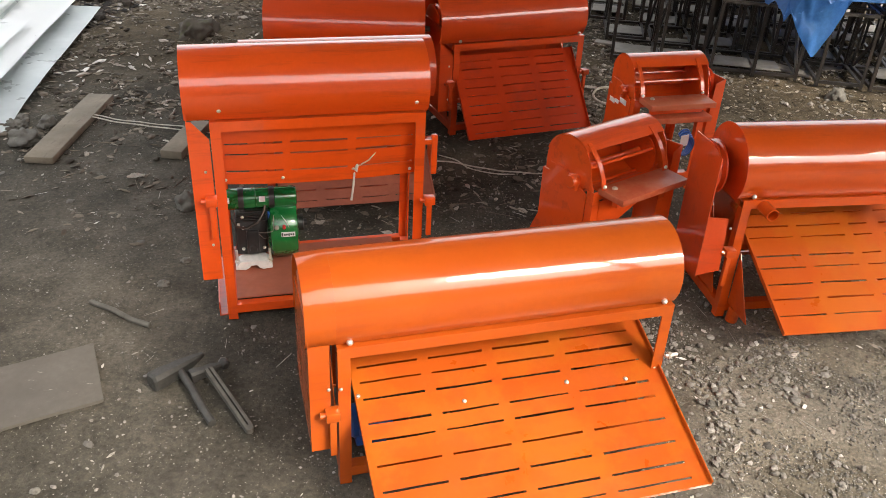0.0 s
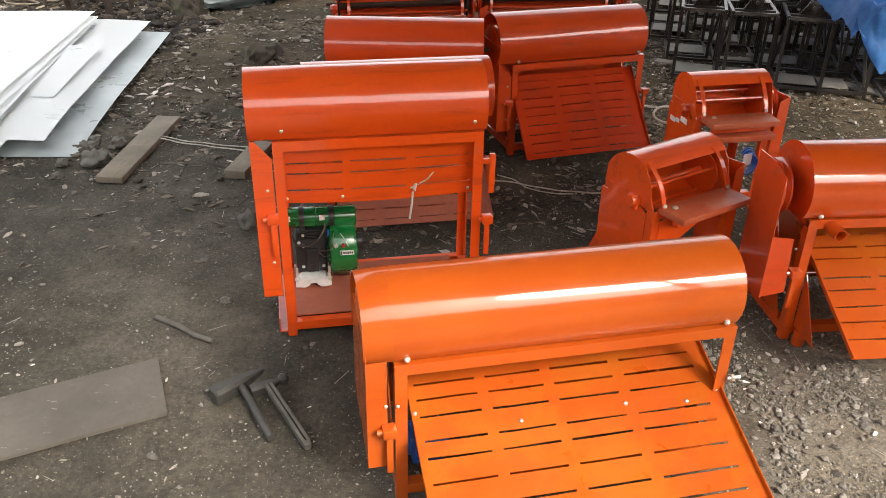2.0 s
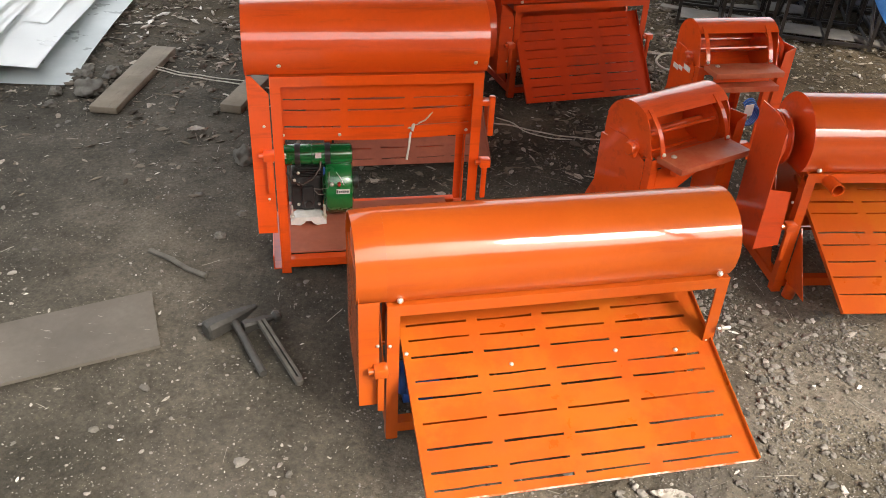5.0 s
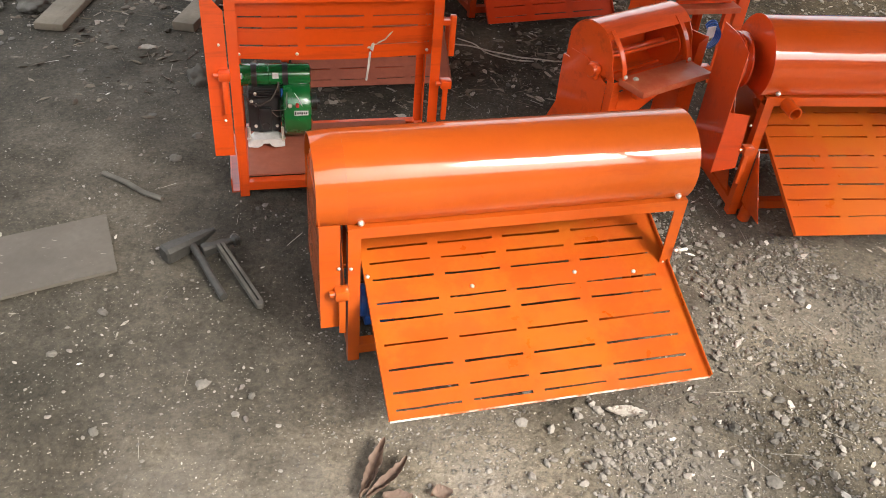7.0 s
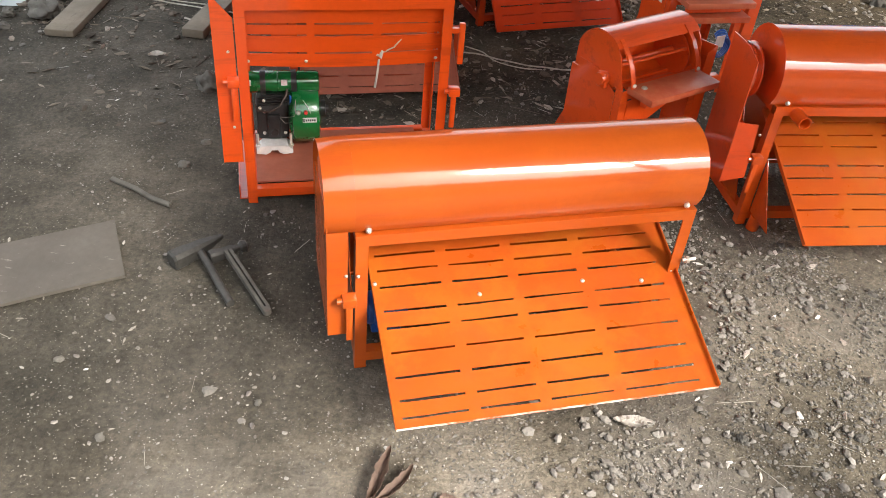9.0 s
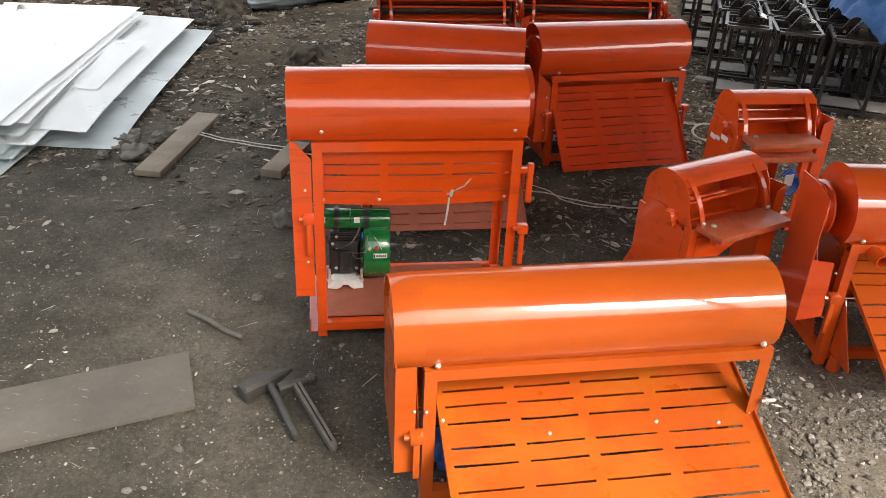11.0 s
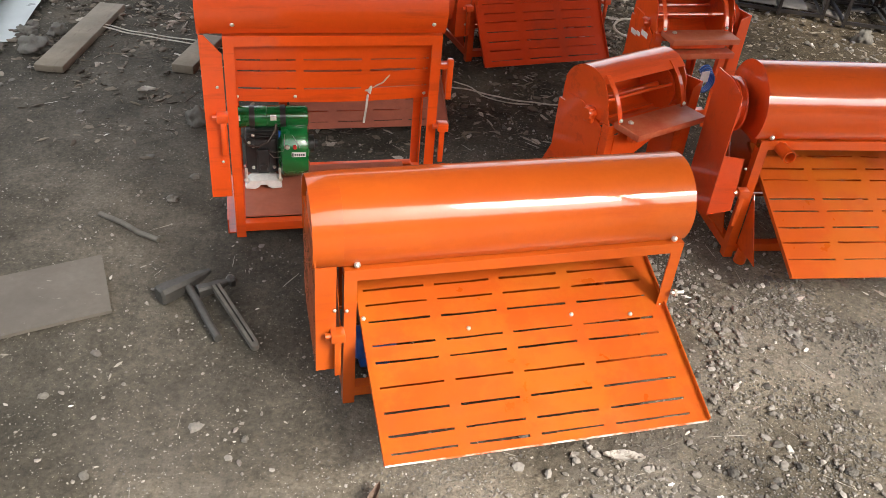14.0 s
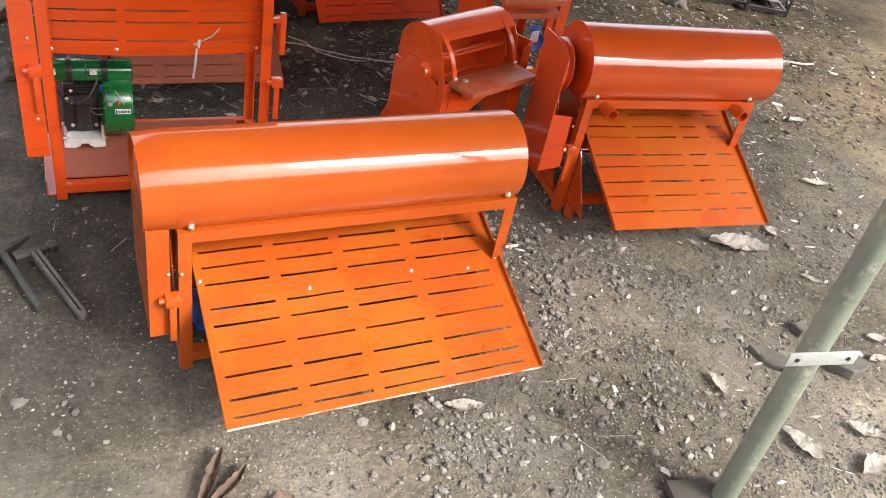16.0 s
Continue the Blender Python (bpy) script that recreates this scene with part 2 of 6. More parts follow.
def ground_material():
    m = bpy.data.materials.new("dirt")
    m.use_nodes = True
    nodes, link = m.node_tree.nodes, m.node_tree.links.new
    bs = nodes["Principled BSDF"]
    co = nodes.new("ShaderNodeTexCoord").outputs["Object"]

    def nz(s, d=6, r=0.6, kind="ShaderNodeTexNoise"):
        n = nodes.new(kind)
        n.inputs["Scale"].default_value = s
        if kind == "ShaderNodeTexNoise":
            n.inputs["Detail"].default_value = d
            n.inputs["Roughness"].default_value = r
        link(co, n.inputs["Vector"])
        return n.outputs["Fac"] if kind == "ShaderNodeTexNoise" else n.outputs["Distance"]

    def ramp(f, *stops):
        r = nodes.new("ShaderNodeValToRGB")
        link(f, r.inputs[0])
        e = r.color_ramp.elements
        while len(e) < len(stops):
            e.new(0.5)
        for el, (p, c) in zip(e, stops):
            el.position, el.color = p, c
        return r.outputs["Color"]

    def mix(f, p, q, how="MIX"):
        x = nodes.new("ShaderNodeMix")
        x.data_type, x.blend_type = "RGBA", how
        for s, val in ((x.inputs[0], f), (x.inputs[6], p), (x.inputs[7], q)):
            if isinstance(val, (tuple, float, int)):
                s.default_value = val
            else:
                link(val, s)
        return x.outputs[2]

    base = ramp(nz(1.1, 7, 0.62), (0.28, (0.040, 0.036, 0.028, 1)), (0.46, (0.056, 0.051, 0.041, 1)), (0.58, (0.076, 0.069, 0.056, 1)), (0.76, (0.110, 0.100, 0.082, 1)))
    patch = ramp(nz(1.3, 5, 0.6), (0.36, (0.66, 0.64, 0.60, 1)), (0.62, (1.30, 1.27, 1.23, 1)))
    col = mix(1.0, base, patch, "MULTIPLY")
    mottle = ramp(nz(7, 6, 0.68), (0.34, (0.70, 0.69, 0.66, 1)), (0.52, (1.0, 1.0, 1.0, 1)), (0.68, (1.26, 1.25, 1.23, 1)))
    col = mix(0.9, col, mottle, "MULTIPLY")
    grain = ramp(nz(70, 5, 0.75), (0.32, (0.50, 0.50, 0.48, 1)), (0.5, (1.0, 1.0, 1.0, 1)), (0.70, (1.6, 1.57, 1.52, 1)))
    col = mix(0.8, col, grain, "MULTIPLY")
    speck = ramp(nz(130, 2, 0.6), (0.66, (0, 0, 0, 1)), (0.72, (1, 1, 1, 1)))
    col = mix(speck, col, (0.22, 0.205, 0.175, 1))
    # open-side and near-edge daylight put into dusty earth tones, border broken up
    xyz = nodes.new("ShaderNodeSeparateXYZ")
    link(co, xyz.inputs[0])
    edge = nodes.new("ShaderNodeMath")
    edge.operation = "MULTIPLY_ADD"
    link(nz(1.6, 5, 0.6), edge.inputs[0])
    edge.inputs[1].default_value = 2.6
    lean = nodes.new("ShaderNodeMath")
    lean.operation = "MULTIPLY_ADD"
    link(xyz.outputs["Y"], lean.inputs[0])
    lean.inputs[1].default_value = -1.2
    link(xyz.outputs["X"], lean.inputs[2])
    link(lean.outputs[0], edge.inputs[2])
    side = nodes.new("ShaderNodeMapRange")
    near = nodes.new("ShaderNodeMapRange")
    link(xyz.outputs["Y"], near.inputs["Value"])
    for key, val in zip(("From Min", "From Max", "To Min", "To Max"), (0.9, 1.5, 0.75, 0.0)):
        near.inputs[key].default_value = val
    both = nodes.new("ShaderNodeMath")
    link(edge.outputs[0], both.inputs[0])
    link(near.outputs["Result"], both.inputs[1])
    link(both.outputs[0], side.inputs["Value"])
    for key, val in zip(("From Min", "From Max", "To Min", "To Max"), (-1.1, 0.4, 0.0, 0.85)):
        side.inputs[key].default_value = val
    # about threefold brightening, which stands in for the stronger light there
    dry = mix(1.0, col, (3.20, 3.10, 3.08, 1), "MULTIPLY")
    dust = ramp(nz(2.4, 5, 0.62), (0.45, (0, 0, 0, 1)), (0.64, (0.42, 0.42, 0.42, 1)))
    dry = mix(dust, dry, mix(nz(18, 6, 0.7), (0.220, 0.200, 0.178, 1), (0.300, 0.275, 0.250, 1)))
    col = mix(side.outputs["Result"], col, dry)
    # dark humus further back on the same side
    back = nodes.new("ShaderNodeMath")
    back.operation = "MULTIPLY_ADD"
    link(xyz.outputs["X"], back.inputs[0])
    back.inputs[1].default_value = 0.3
    link(xyz.outputs["Y"], back.inputs[2])
    rough_edge = nodes.new("ShaderNodeMath")
    rough_edge.operation = "MULTIPLY_ADD"
    link(nz(2.2, 5, 0.6), rough_edge.inputs[0])
    rough_edge.inputs[1].default_value = 1.5
    link(back.outputs[0], rough_edge.inputs[2])
    humus = nodes.new("ShaderNodeMapRange")
    link(rough_edge.outputs[0], humus.inputs["Value"])
    for key, val in zip(("From Min", "From Max", "To Min", "To Max"), (4.0, 5.2, 0.0, 1.0)):
        humus.inputs[key].default_value = val
    col = mix(humus.outputs["Result"], col, mix(1.0, col, (1.0, 0.86, 0.68, 1), "MULTIPLY"))
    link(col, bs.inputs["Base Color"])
    bs.inputs["Roughness"].default_value = 0.92
    bs.inputs["Specular IOR Level"].default_value = 0.25
    last = None
    for scale, strength, distance in ((9, 0.7, 0.03), (28, 0.6, 0.014), (100, 0.45, 0.005)):
        bp = nodes.new("ShaderNodeBump")
        bp.inputs["Strength"].default_value = strength
        bp.inputs["Distance"].default_value = distance
        link(nz(scale, 6, 0.68), bp.inputs["Height"])
        if last:
            link(last.outputs["Normal"], bp.inputs["Normal"])
        last = bp
    link(last.outputs["Normal"], bs.inputs["Normal"])
    return m


DIRT = ground_material()


# ---- mesh helpers ----
def finish(name, bm, mat, angle=35):
    bmesh.ops.recalc_face_normals(bm, faces=bm.faces)
    me = bpy.data.meshes.new(name)
    bm.to_mesh(me)
    bm.free()
    me.materials.append(mat)
    me.shade_smooth()
    me.set_sharp_from_angle(angle=radians(angle))
    return me


def part(name, bm, mat, parent, label="", angle=35):
    ob = new(name, finish(name, bm, mat, angle))
    ob.parent = parent
    if label:
        tagged(ob, label)
    return ob


def thing(name, m, label, category, group="", kind=""):
    ob = new(name)
    ob.empty_display_size = 0.1
    ob.matrix_world = m
    return tagged(ob, label, category, group, kind)


def solid(name, bm, mat, m, label, category, group="", kind="", angle=35):
    ob = new(name, finish(name, bm, mat, angle))
    ob.matrix_world = m
    return tagged(ob, label, category, group, kind)


def prism(bm, pts, vec):
    """A polygon swept along vec."""
    vec = Vector(vec)
    lo = [bm.verts.new(p) for p in pts]
    hi = [bm.verts.new(Vector(p) + vec) for p in pts]
    n = len(pts)
    bm.faces.new(lo)
    bm.faces.new(hi[::-1])
    for i in range(n):
        bm.faces.new((lo[i], hi[i], hi[(i + 1) % n], lo[(i + 1) % n]))


def box(bm, x0, x1, y0, y1, z0, z1, bevel=0.0):
    old = set(bm.verts)
    prism(bm, [(x0, y0, z0), (x1, y0, z0), (x1, y1, z0), (x0, y1, z0)], (0, 0, z1 - z0))
    if bevel:
        vs = [v for v in bm.verts if v not in old]
        es = list({e for v in vs for e in v.link_edges})
        bmesh.ops.bevel(bm, geom=es, offset=bevel, segments=2, affect="EDGES", profile=0.5)


def angle_bar(bm, p, q, u, v, size=0.03, t=0.004):
    """An angle iron from p to q; its two legs run from its corner along u and v."""
    p, q, u, v = Vector(p), Vector(q), Vector(u).normalized(), Vector(v).normalized()
    pts = [(0, 0), (size, 0), (size, t), (t, t), (t, size), (0, size)]
    prism(bm, [p + u * a + v * b for a, b in pts], q - p)


def tube(bm, pts, r, n=8, caps=True, r_end=None):
    """A round rod along a line of points."""
    pts = [Vector(p) for p in pts]
    rings = []
    for i, p in enumerate(pts):
        d = (pts[min(i + 1, len(pts) - 1)] - pts[max(i - 1, 0)]).normalized()
        a = d.orthogonal().normalized() if i == 0 else (rings[-1][1] - d * rings[-1][1].dot(d)).normalized()
        b = d.cross(a)
        rr = r if r_end is None else r + (r_end - r) * i / (len(pts) - 1)
        rings.append(([bm.verts.new(p + (a * math.cos(k * math.tau / n) + b * math.sin(k * math.tau / n)) * rr) for k in range(n)], a))
    for (ra, _), (rb, _) in zip(rings, rings[1:]):
        for k in range(n):
            bm.faces.new((ra[k], ra[(k + 1) % n], rb[(k + 1) % n], rb[k]))
    if caps:
        bm.faces.new(rings[0][0][::-1])
        bm.faces.new(rings[-1][0])


def pipe(bm, p, q, r, wall=0.004, n=16):
    """An open pipe from p to q."""
    p, q = Vector(p), Vector(q)
    d = (q - p).normalized()
    a = d.orthogonal().normalized()
    b = d.cross(a)
    rings = [[bm.verts.new(o + (a * math.cos(k * math.tau / n) + b * math.sin(k * math.tau / n)) * rr) for k in range(n)] for o, rr in ((p, r), (q, r), (q, r - wall), (p, r - wall))]
    for i in range(4):
        for k in range(n):
            bm.faces.new((rings[i][k], rings[i][(k + 1) % n], rings[(i + 1) % 4][(k + 1) % n], rings[(i + 1) % 4][k]))


def lathe(bm, profile, m, n=24):
    """Turns (radius, height) pairs round the z axis of m."""
    rings = [[bm.verts.new(m @ Vector((r * math.cos(k * math.tau / n), r * math.sin(k * math.tau / n), h))) for k in range(n)] for r, h in profile]
    for ra, rb in zip(rings, rings[1:]):
        for k in range(n):
            bm.faces.new((ra[k], ra[(k + 1) % n], rb[(k + 1) % n], rb[k]))
    bm.faces.new(rings[0][::-1])
    bm.faces.new(rings[-1])


def along_x(x, y, z):
    return Matrix.Translation((x, y, z)) @ Euler((0, radians(90), 0)).to_matrix().to_4x4()


def along_y(x, y, z):
    return Matrix.Translation((x, y, z)) @ Euler((radians(90), 0, 0)).to_matrix().to_4x4()


def arc_sheet(bm, x0, x1, yc, zc, r, a0, a1, t=0.003, n=28, tail0=None, tail1=None, cuts=1):
    """A curved sheet along x; angles run from the front (0) over the top (90) to the back (180), in degrees. tails: points (y, z) that carry on its ends."""
    line = [(yc - r * math.cos(radians(a0 + (a1 - a0) * i / n)), zc + r * math.sin(radians(a0 + (a1 - a0) * i / n))) for i in range(n + 1)]
    if tail0:
        line.insert(0, tail0)
    if tail1:
        line.append(tail1)
    inner = []
    for i, (y, z) in enumerate(line):
        p, q = line[max(i - 1, 0)], line[min(i + 1, len(line) - 1)]
        dy, dz = q[0] - p[0], q[1] - p[1]
        k = t / math.hypot(dy, dz)
        inner.append((y + dz * k, z - dy * k))
    xs = [x0 + (x1 - x0) * i / cuts for i in range(cuts + 1)]
    out = [[bm.verts.new((x, y, z)) for y, z in line] for x in xs]
    inn = [[bm.verts.new((x, y, z)) for y, z in inner] for x in xs]
    m = len(line)
    for i in range(cuts):
        for j in range(m - 1):
            bm.faces.new((out[i][j], out[i][j + 1], out[i + 1][j + 1], out[i + 1][j]))
            bm.faces.new((inn[i][j], inn[i + 1][j], inn[i + 1][j + 1], inn[i][j + 1]))
        for j in (0, m - 1):
            bm.faces.new((out[i][j], out[i + 1][j], inn[i + 1][j], inn[i][j]))
    for i in (0, cuts):
        for j in range(m - 1):
            bm.faces.new((out[i][j], inn[i][j], inn[i][j + 1], out[i][j + 1]))


def slotted_sheet(bm, x0, x1, top, low, cols, rows, seed, slot=0.0055, fill=0.8, t=0.003, lip=0.015, bow=0.0, margin=0.02, spread=None, columns=None):
    """A sheet from the line top (y, z) down to low, with rows of saw-cut slots and turned-up sides."""
    rnd = random.Random(seed)
    d = Vector((0, low[0] - top[0], low[1] - top[1]))
    length = d.length
    d.normalize()
    up = Vector((1, 0, 0)).cross(d)
    if up.z < 0:
        up = -up
    w = x1 - x0
    pitch = (w - 2 * margin) / cols
    us = [0.0]
    for c in range(cols):
        a = margin + c * pitch + pitch * (1 - fill) / 2 + rnd.uniform(-0.006, 0.006)
        us += [columns[c][0] - x0, columns[c][1] - x0] if columns else [a, a + pitch * fill * rnd.uniform(0.93, 1.0)]
    us.append(w)
    vs = [0.0]
    at = spread or [(r + 0.7) / (rows + 0.35) for r in range(rows)]
    for f in at:
        f = f * length + rnd.uniform(-0.003, 0.003)
        vs += [f - slot / 2, f + slot / 2]
    vs.append(length)
    fine_u = []
    for i in range(len(us) - 1):
        k = 3 if i % 2 == 1 else 1
        fine_u += [(us[i] + (us[i + 1] - us[i]) * j / k, i % 2 == 1) for j in range(k)]
    fine_u.append((us[-1], False))
    grid = []
    for j, v in enumerate(vs):
        row = []
        for i, (u, hole) in enumerate(fine_u):
            dv = 0.0
            if 0 < j < len(vs) - 1:
                dv = 0.0022 * noise.noise((u * 9 + seed, (j // 2) * 3.1, 0.5)) + (0.0009 * noise.noise((u * 60, j * 2.3, seed)))
            sag = bow * (1 - (2 * u / w - 1) ** 2) * v / length
            p = Vector((x0 + u, top[0], top[1])) + d * (v + dv + sag)
            row.append(bm.verts.new(p))
        grid.append(row)
    faces = []
    for j in range(len(vs) - 1):
        for i in range(len(fine_u) - 1):
            if j % 2 == 1 and fine_u[i][1]:
                continue
            faces.append(bm.faces.new((grid[j][i], grid[j][i + 1], grid[j + 1][i + 1], grid[j + 1][i])))
    bmesh.ops.recalc_face_normals(bm, faces=faces)
    bmesh.ops.solidify(bm, geom=faces, thickness=t)
    if lip:
        for x in (x0 - t, x1):
            p = Vector((x, top[0], top[1])) - up * t
            prism(bm, [p, p + d * length, p + d * length + up * lip, p + up * lip], (t, 0, 0))


def dome_bolt(bm, m, r=0.007, h=0.006):
    lathe(bm, [(r, 0), (r, h * 0.35), (r * 0.8, h * 0.75), (r * 0.35, h)], m, 10)


FRONT = Euler((radians(90), 0, 0)).to_matrix().to_4x4()


# ---- threshers ----
Y_DRUM = 0.110


def thresher(m, W, H, drum, label, group, tray, guard="closed", D=0.36, pipes=False, seed=1, lug_z=None, engine_below=False, lift=0.09, R_DRUM=0.128, notch=True, paint=None, tray_paint=None, guard_paint=None, plate=-0.006, guard_low=0.13, lug_x=None, right_lug="pin", right_z=None, rear_out=0.0, bolt_z=0.012, taper=0.0):
    """A slatted-tray thresher: frame of angle iron, rounded drum cover, pulley guard and slotted tray. x runs along its axis, y to its back."""
    th = thing("thresher", m, label, "thresher", group)
    zc = H + lift
    paint, tray_paint = paint or VERMILION, tray_paint or SHADED_TRAY
    guard_paint = guard_paint or paint
    s = 0.03
    # frame
    for name, p, q, u, v in (
        ("front_post", (0, 0, 0), (0, 0, H - s), (1, 0, 0), (0, 1, 0)),
        ("front_post", (W, 0, 0), (W, 0, H - s), (-1, 0, 0), (0, 1, 0)),
        ("rear_post", (0, D, 0), (0, D, H - s), (1, 0, 0), (0, -1, 0)),
        ("rear_post", (W + rear_out, D, 0), (W + rear_out, D, H - s), (-1, 0, 0), (0, -1, 0)),
        ("top_bar", (0, 0, H), (W, 0, H), (0, 1, 0), (0, 0, -1)),
        ("top_bar", (0, D, H), (W + rear_out, D, H), (0, -1, 0), (0, 0, -1)),
        ("side_rail", (0.002, s, H - 0.001), (0.002, D - s, H - 0.001), (1, 0, 0), (0, 0, -1)),
        ("side_rail", (W - 0.002, s, H - 0.001), (W + rear_out - 0.002, D - s, H - 0.001), (-1, 0, 0), (0, 0, -1)),
        ("base_rail", (s, 0.004, 0.05), (W - s, 0.004, 0.05), (0, 1, 0), (0, 0, -1)),
        ("base_rail", (s, D - 0.004, 0.05), (W + rear_out - s, D - 0.004, 0.05), (0, -1, 0), (0, 0, -1)),
        ("base_rail", (0.002, s, 0.05), (0.002, D - s, 0.05), (1, 0, 0), (0, 0, -1)),
        ("base_rail", (W - 0.002, s, 0.05), (W + rear_out - 0.002, D - s, 0.05), (-1, 0, 0), (0, 0, -1)),
    ):
        bm = bmesh.new()
        angle_bar(bm, p, q, u, v, s)
        part(name, bm, paint, th)
    # drum cover, its ends and the rotor inside
    x0, x1 = drum
    a0 = -math.degrees(math.asin(min(0.95, (zc - H - 0.004) / R_DRUM)))
    bm = bmesh.new()
    arc_sheet(bm, -0.002 if taper else x0, x1, Y_DRUM, zc, R_DRUM, a0, 180 - a0 * 0.5, n=36, tail1=(Y_DRUM + R_DRUM * 0.98, H - 0.02), cuts=6)
    part("drum_cover", bm, paint, th, "glossy orange rounded sheet cover")
    if taper:
        bm = bmesh.new()
        arc_sheet(bm, x0, 0.004, Y_DRUM, zc, R_DRUM - 0.0005, a0, 180 - a0 * 0.5, n=36, tail1=(Y_DRUM + R_DRUM * 0.98, H - 0.02), cuts=8)
        for v in bm.verts:
            f = (0.004 - v.co.x) / (0.004 - x0)
            v.co.z -= taper * f * f * max(0.0, (v.co.z - zc) / R_DRUM) ** 4
        part("guard_cover", bm, paint, th, "glossy orange sheet over the pulley")
    for xe in ((x0 - 0.002 if guard == "open" else 0.0), x1 - 0.006):
        bm = bmesh.new()
        re = R_DRUM + 0.002 if guard == "open" and xe < x0 else R_DRUM - 0.004
        ring = [(xe, Y_DRUM - re * math.cos(radians(a)), zc + re * math.sin(radians(a))) for a in np.linspace(a0, 180 - a0, 30)]
        prism(bm, ring, (0.004, 0, 0))
        part("end_plate", bm, guard_paint if xe < 0.1 else paint, th)
    bm = bmesh.new()
    lathe(bm, [(0.012, -0.11 if guard == "open" else -0.03), (0.012, 0.03), (0.07, 0.031), (0.07, W - 0.06), (0.012, W - 0.058), (0.012, x1 + 0.03)], along_x(0, Y_DRUM + 0.02, zc - 0.02), 14)
    part("rotor", bm, STEEL, th, "dark steel rotor shaft")
    # pulley and its guard
    bm = bmesh.new()
    px = -0.066 if guard == "open" else x0 + 0.024
    lathe(bm, [(0.02, -0.018), (0.075, -0.018), (0.088, -0.014), (0.088, -0.008), (0.076, 0.0), (0.088, 0.008), (0.088, 0.014), (0.075, 0.018), (0.02, 0.018)], along_x(px, Y_DRUM + 0.02, zc - 0.02), 28)
    part("pulley", bm, guard_paint, th, "orange grooved belt pulley")
    if guard == "closed":
        gx = x0 + 0.004
        z0 = guard_low
        bm = bmesh.new()
        prism(bm, [(gx, 0.0, z0), (gx, 0.24, z0 + 0.06), (gx, 0.24, zc), (gx, 0.0, zc - 0.005)], (0.003, 0, 0))
        part("guard_side", bm, guard_paint, th)
        bm = bmesh.new()
        prism(bm, [(gx, -0.003, z0), (plate, -0.003, z0), (plate, -0.003, H - (0.05 if notch else -0.016)), (gx + 0.014, -0.003, H + (0.005 if notch else 0.016)), (gx, -0.003, H + (0.005 if notch else 0.016))], (0, 0.003, 0))
        part("guard_front", bm, guard_paint, th)
    else:
        gx = -0.12
        bm = bmesh.new()
        prism(bm, [(gx, -0.02, 0.18), (gx, 0.165, 0.15), (gx, 0.165, H + 0.17), (gx, 0.06, H + 0.175), (gx, -0.02, H + 0.155)], (0.003, 0, 0))
        part("guard_side", bm, guard_paint, th)
        bm = bmesh.new()
        prism(bm, [(gx + 0.003, -0.02, 0.185), (-0.04, -0.02, 0.20), (-0.05, -0.02, 0.39), (gx + 0.003, -0.02, 0.40)], (0, 0.003, 0))
        part("guard_front", bm, guard_paint, th)
        bm = bmesh.new()
        box(bm, gx + 0.004, -0.002, 0.10, 0.125, 0.16, 0.185)
        part("guard_bracket", bm, guard_paint, th)
    # lugs with their pins on both posts
    lz = lug_z or H * 0.6
    for lx, lz in ((plate - 0.011 if lug_x is None else lug_x, lz), (W + 0.017, right_z or lz)):
        if lx > W and right_lug != "pin":
            if right_lug == "bolt":
                bm = bmesh.new()
                tube(bm, [(W - 0.004, -0.012, lz), (W + 0.030, -0.014, lz + 0.002)], 0.005, 10)
                lathe(bm, [(0.010, 0), (0.010, 0.008)], along_x(W + 0.004, -0.012, lz), 6)
                part("bolt", bm, BOLT, th, "pale zinc hinge bolt")
            continue
        bm = bmesh.new()
        box(bm, lx - 0.017, lx + 0.017, -0.032, 0.002, lz - 0.013, lz + 0.013, 0.003)
        lathe(bm, [(0.008, 0), (0.008, 0.016)], along_x(lx - 0.030, -0.016, lz), 10)
        lug = part("lug", bm, paint, th)
        bm = bmesh.new()
        box(bm, lx - 0.008, lx + 0.008, -0.024, -0.010, lz - 0.125, lz - 0.012, 0.002)
        part("pin", bm, paint, lug)
    # bolts
    yb = Y_DRUM - R_DRUM * math.cos(radians(a0)) - 0.008
    spots = [(0.03, yb, H + bolt_z), (W - 0.03, yb, H + bolt_z)]
    for x, y, z in spots:
        bm = bmesh.new()
        dome_bolt(bm, Matrix.Translation((x, y, z)) @ FRONT @ Euler((radians(-30), 0, 0)).to_matrix().to_4x4(), 0.008, 0.01)
        part("bolt", bm, BOLT, th, "pale zinc bolt head")
    for x, z in ((plate - 0.019, H * 0.78), (plate - 0.019, H * 0.42)) if notch else ((plate - 0.004, H * 0.745), (0.006, H * 0.735)):
        bm = bmesh.new()
        dome_bolt(bm, Matrix.Translation((x, -0.005 if guard == "closed" else -0.001, z)) @ FRONT, 0.0045, 0.005)
        part("bolt", bm, BOLT, th)
    # tray
    bm = bmesh.new()
    slotted_sheet(bm, tray.get("x0", 0.035), tray.get("x1", W - 0.005), tray["top"], tray["low"], tray["cols"], tray["rows"], seed, bow=tray.get("bow", 0), fill=tray.get("fill", 0.82), lip=tray.get("lip", 0.015), spread=tray.get("spread"), columns=tray.get("columns"), slot=tray.get("slot", 0.0055))
    tr = part("tray", bm, tray_paint, th, "orange sheet tray with rows of saw-cut slots")
    if tray.get("edge"):
        bm = bmesh.new()
        y, z = tray["low"]
        box(bm, tray.get("x0", 0.035), tray.get("x1", W - 0.005), y - 0.003, y - 0.0005, z - 0.003, z + 0.001)
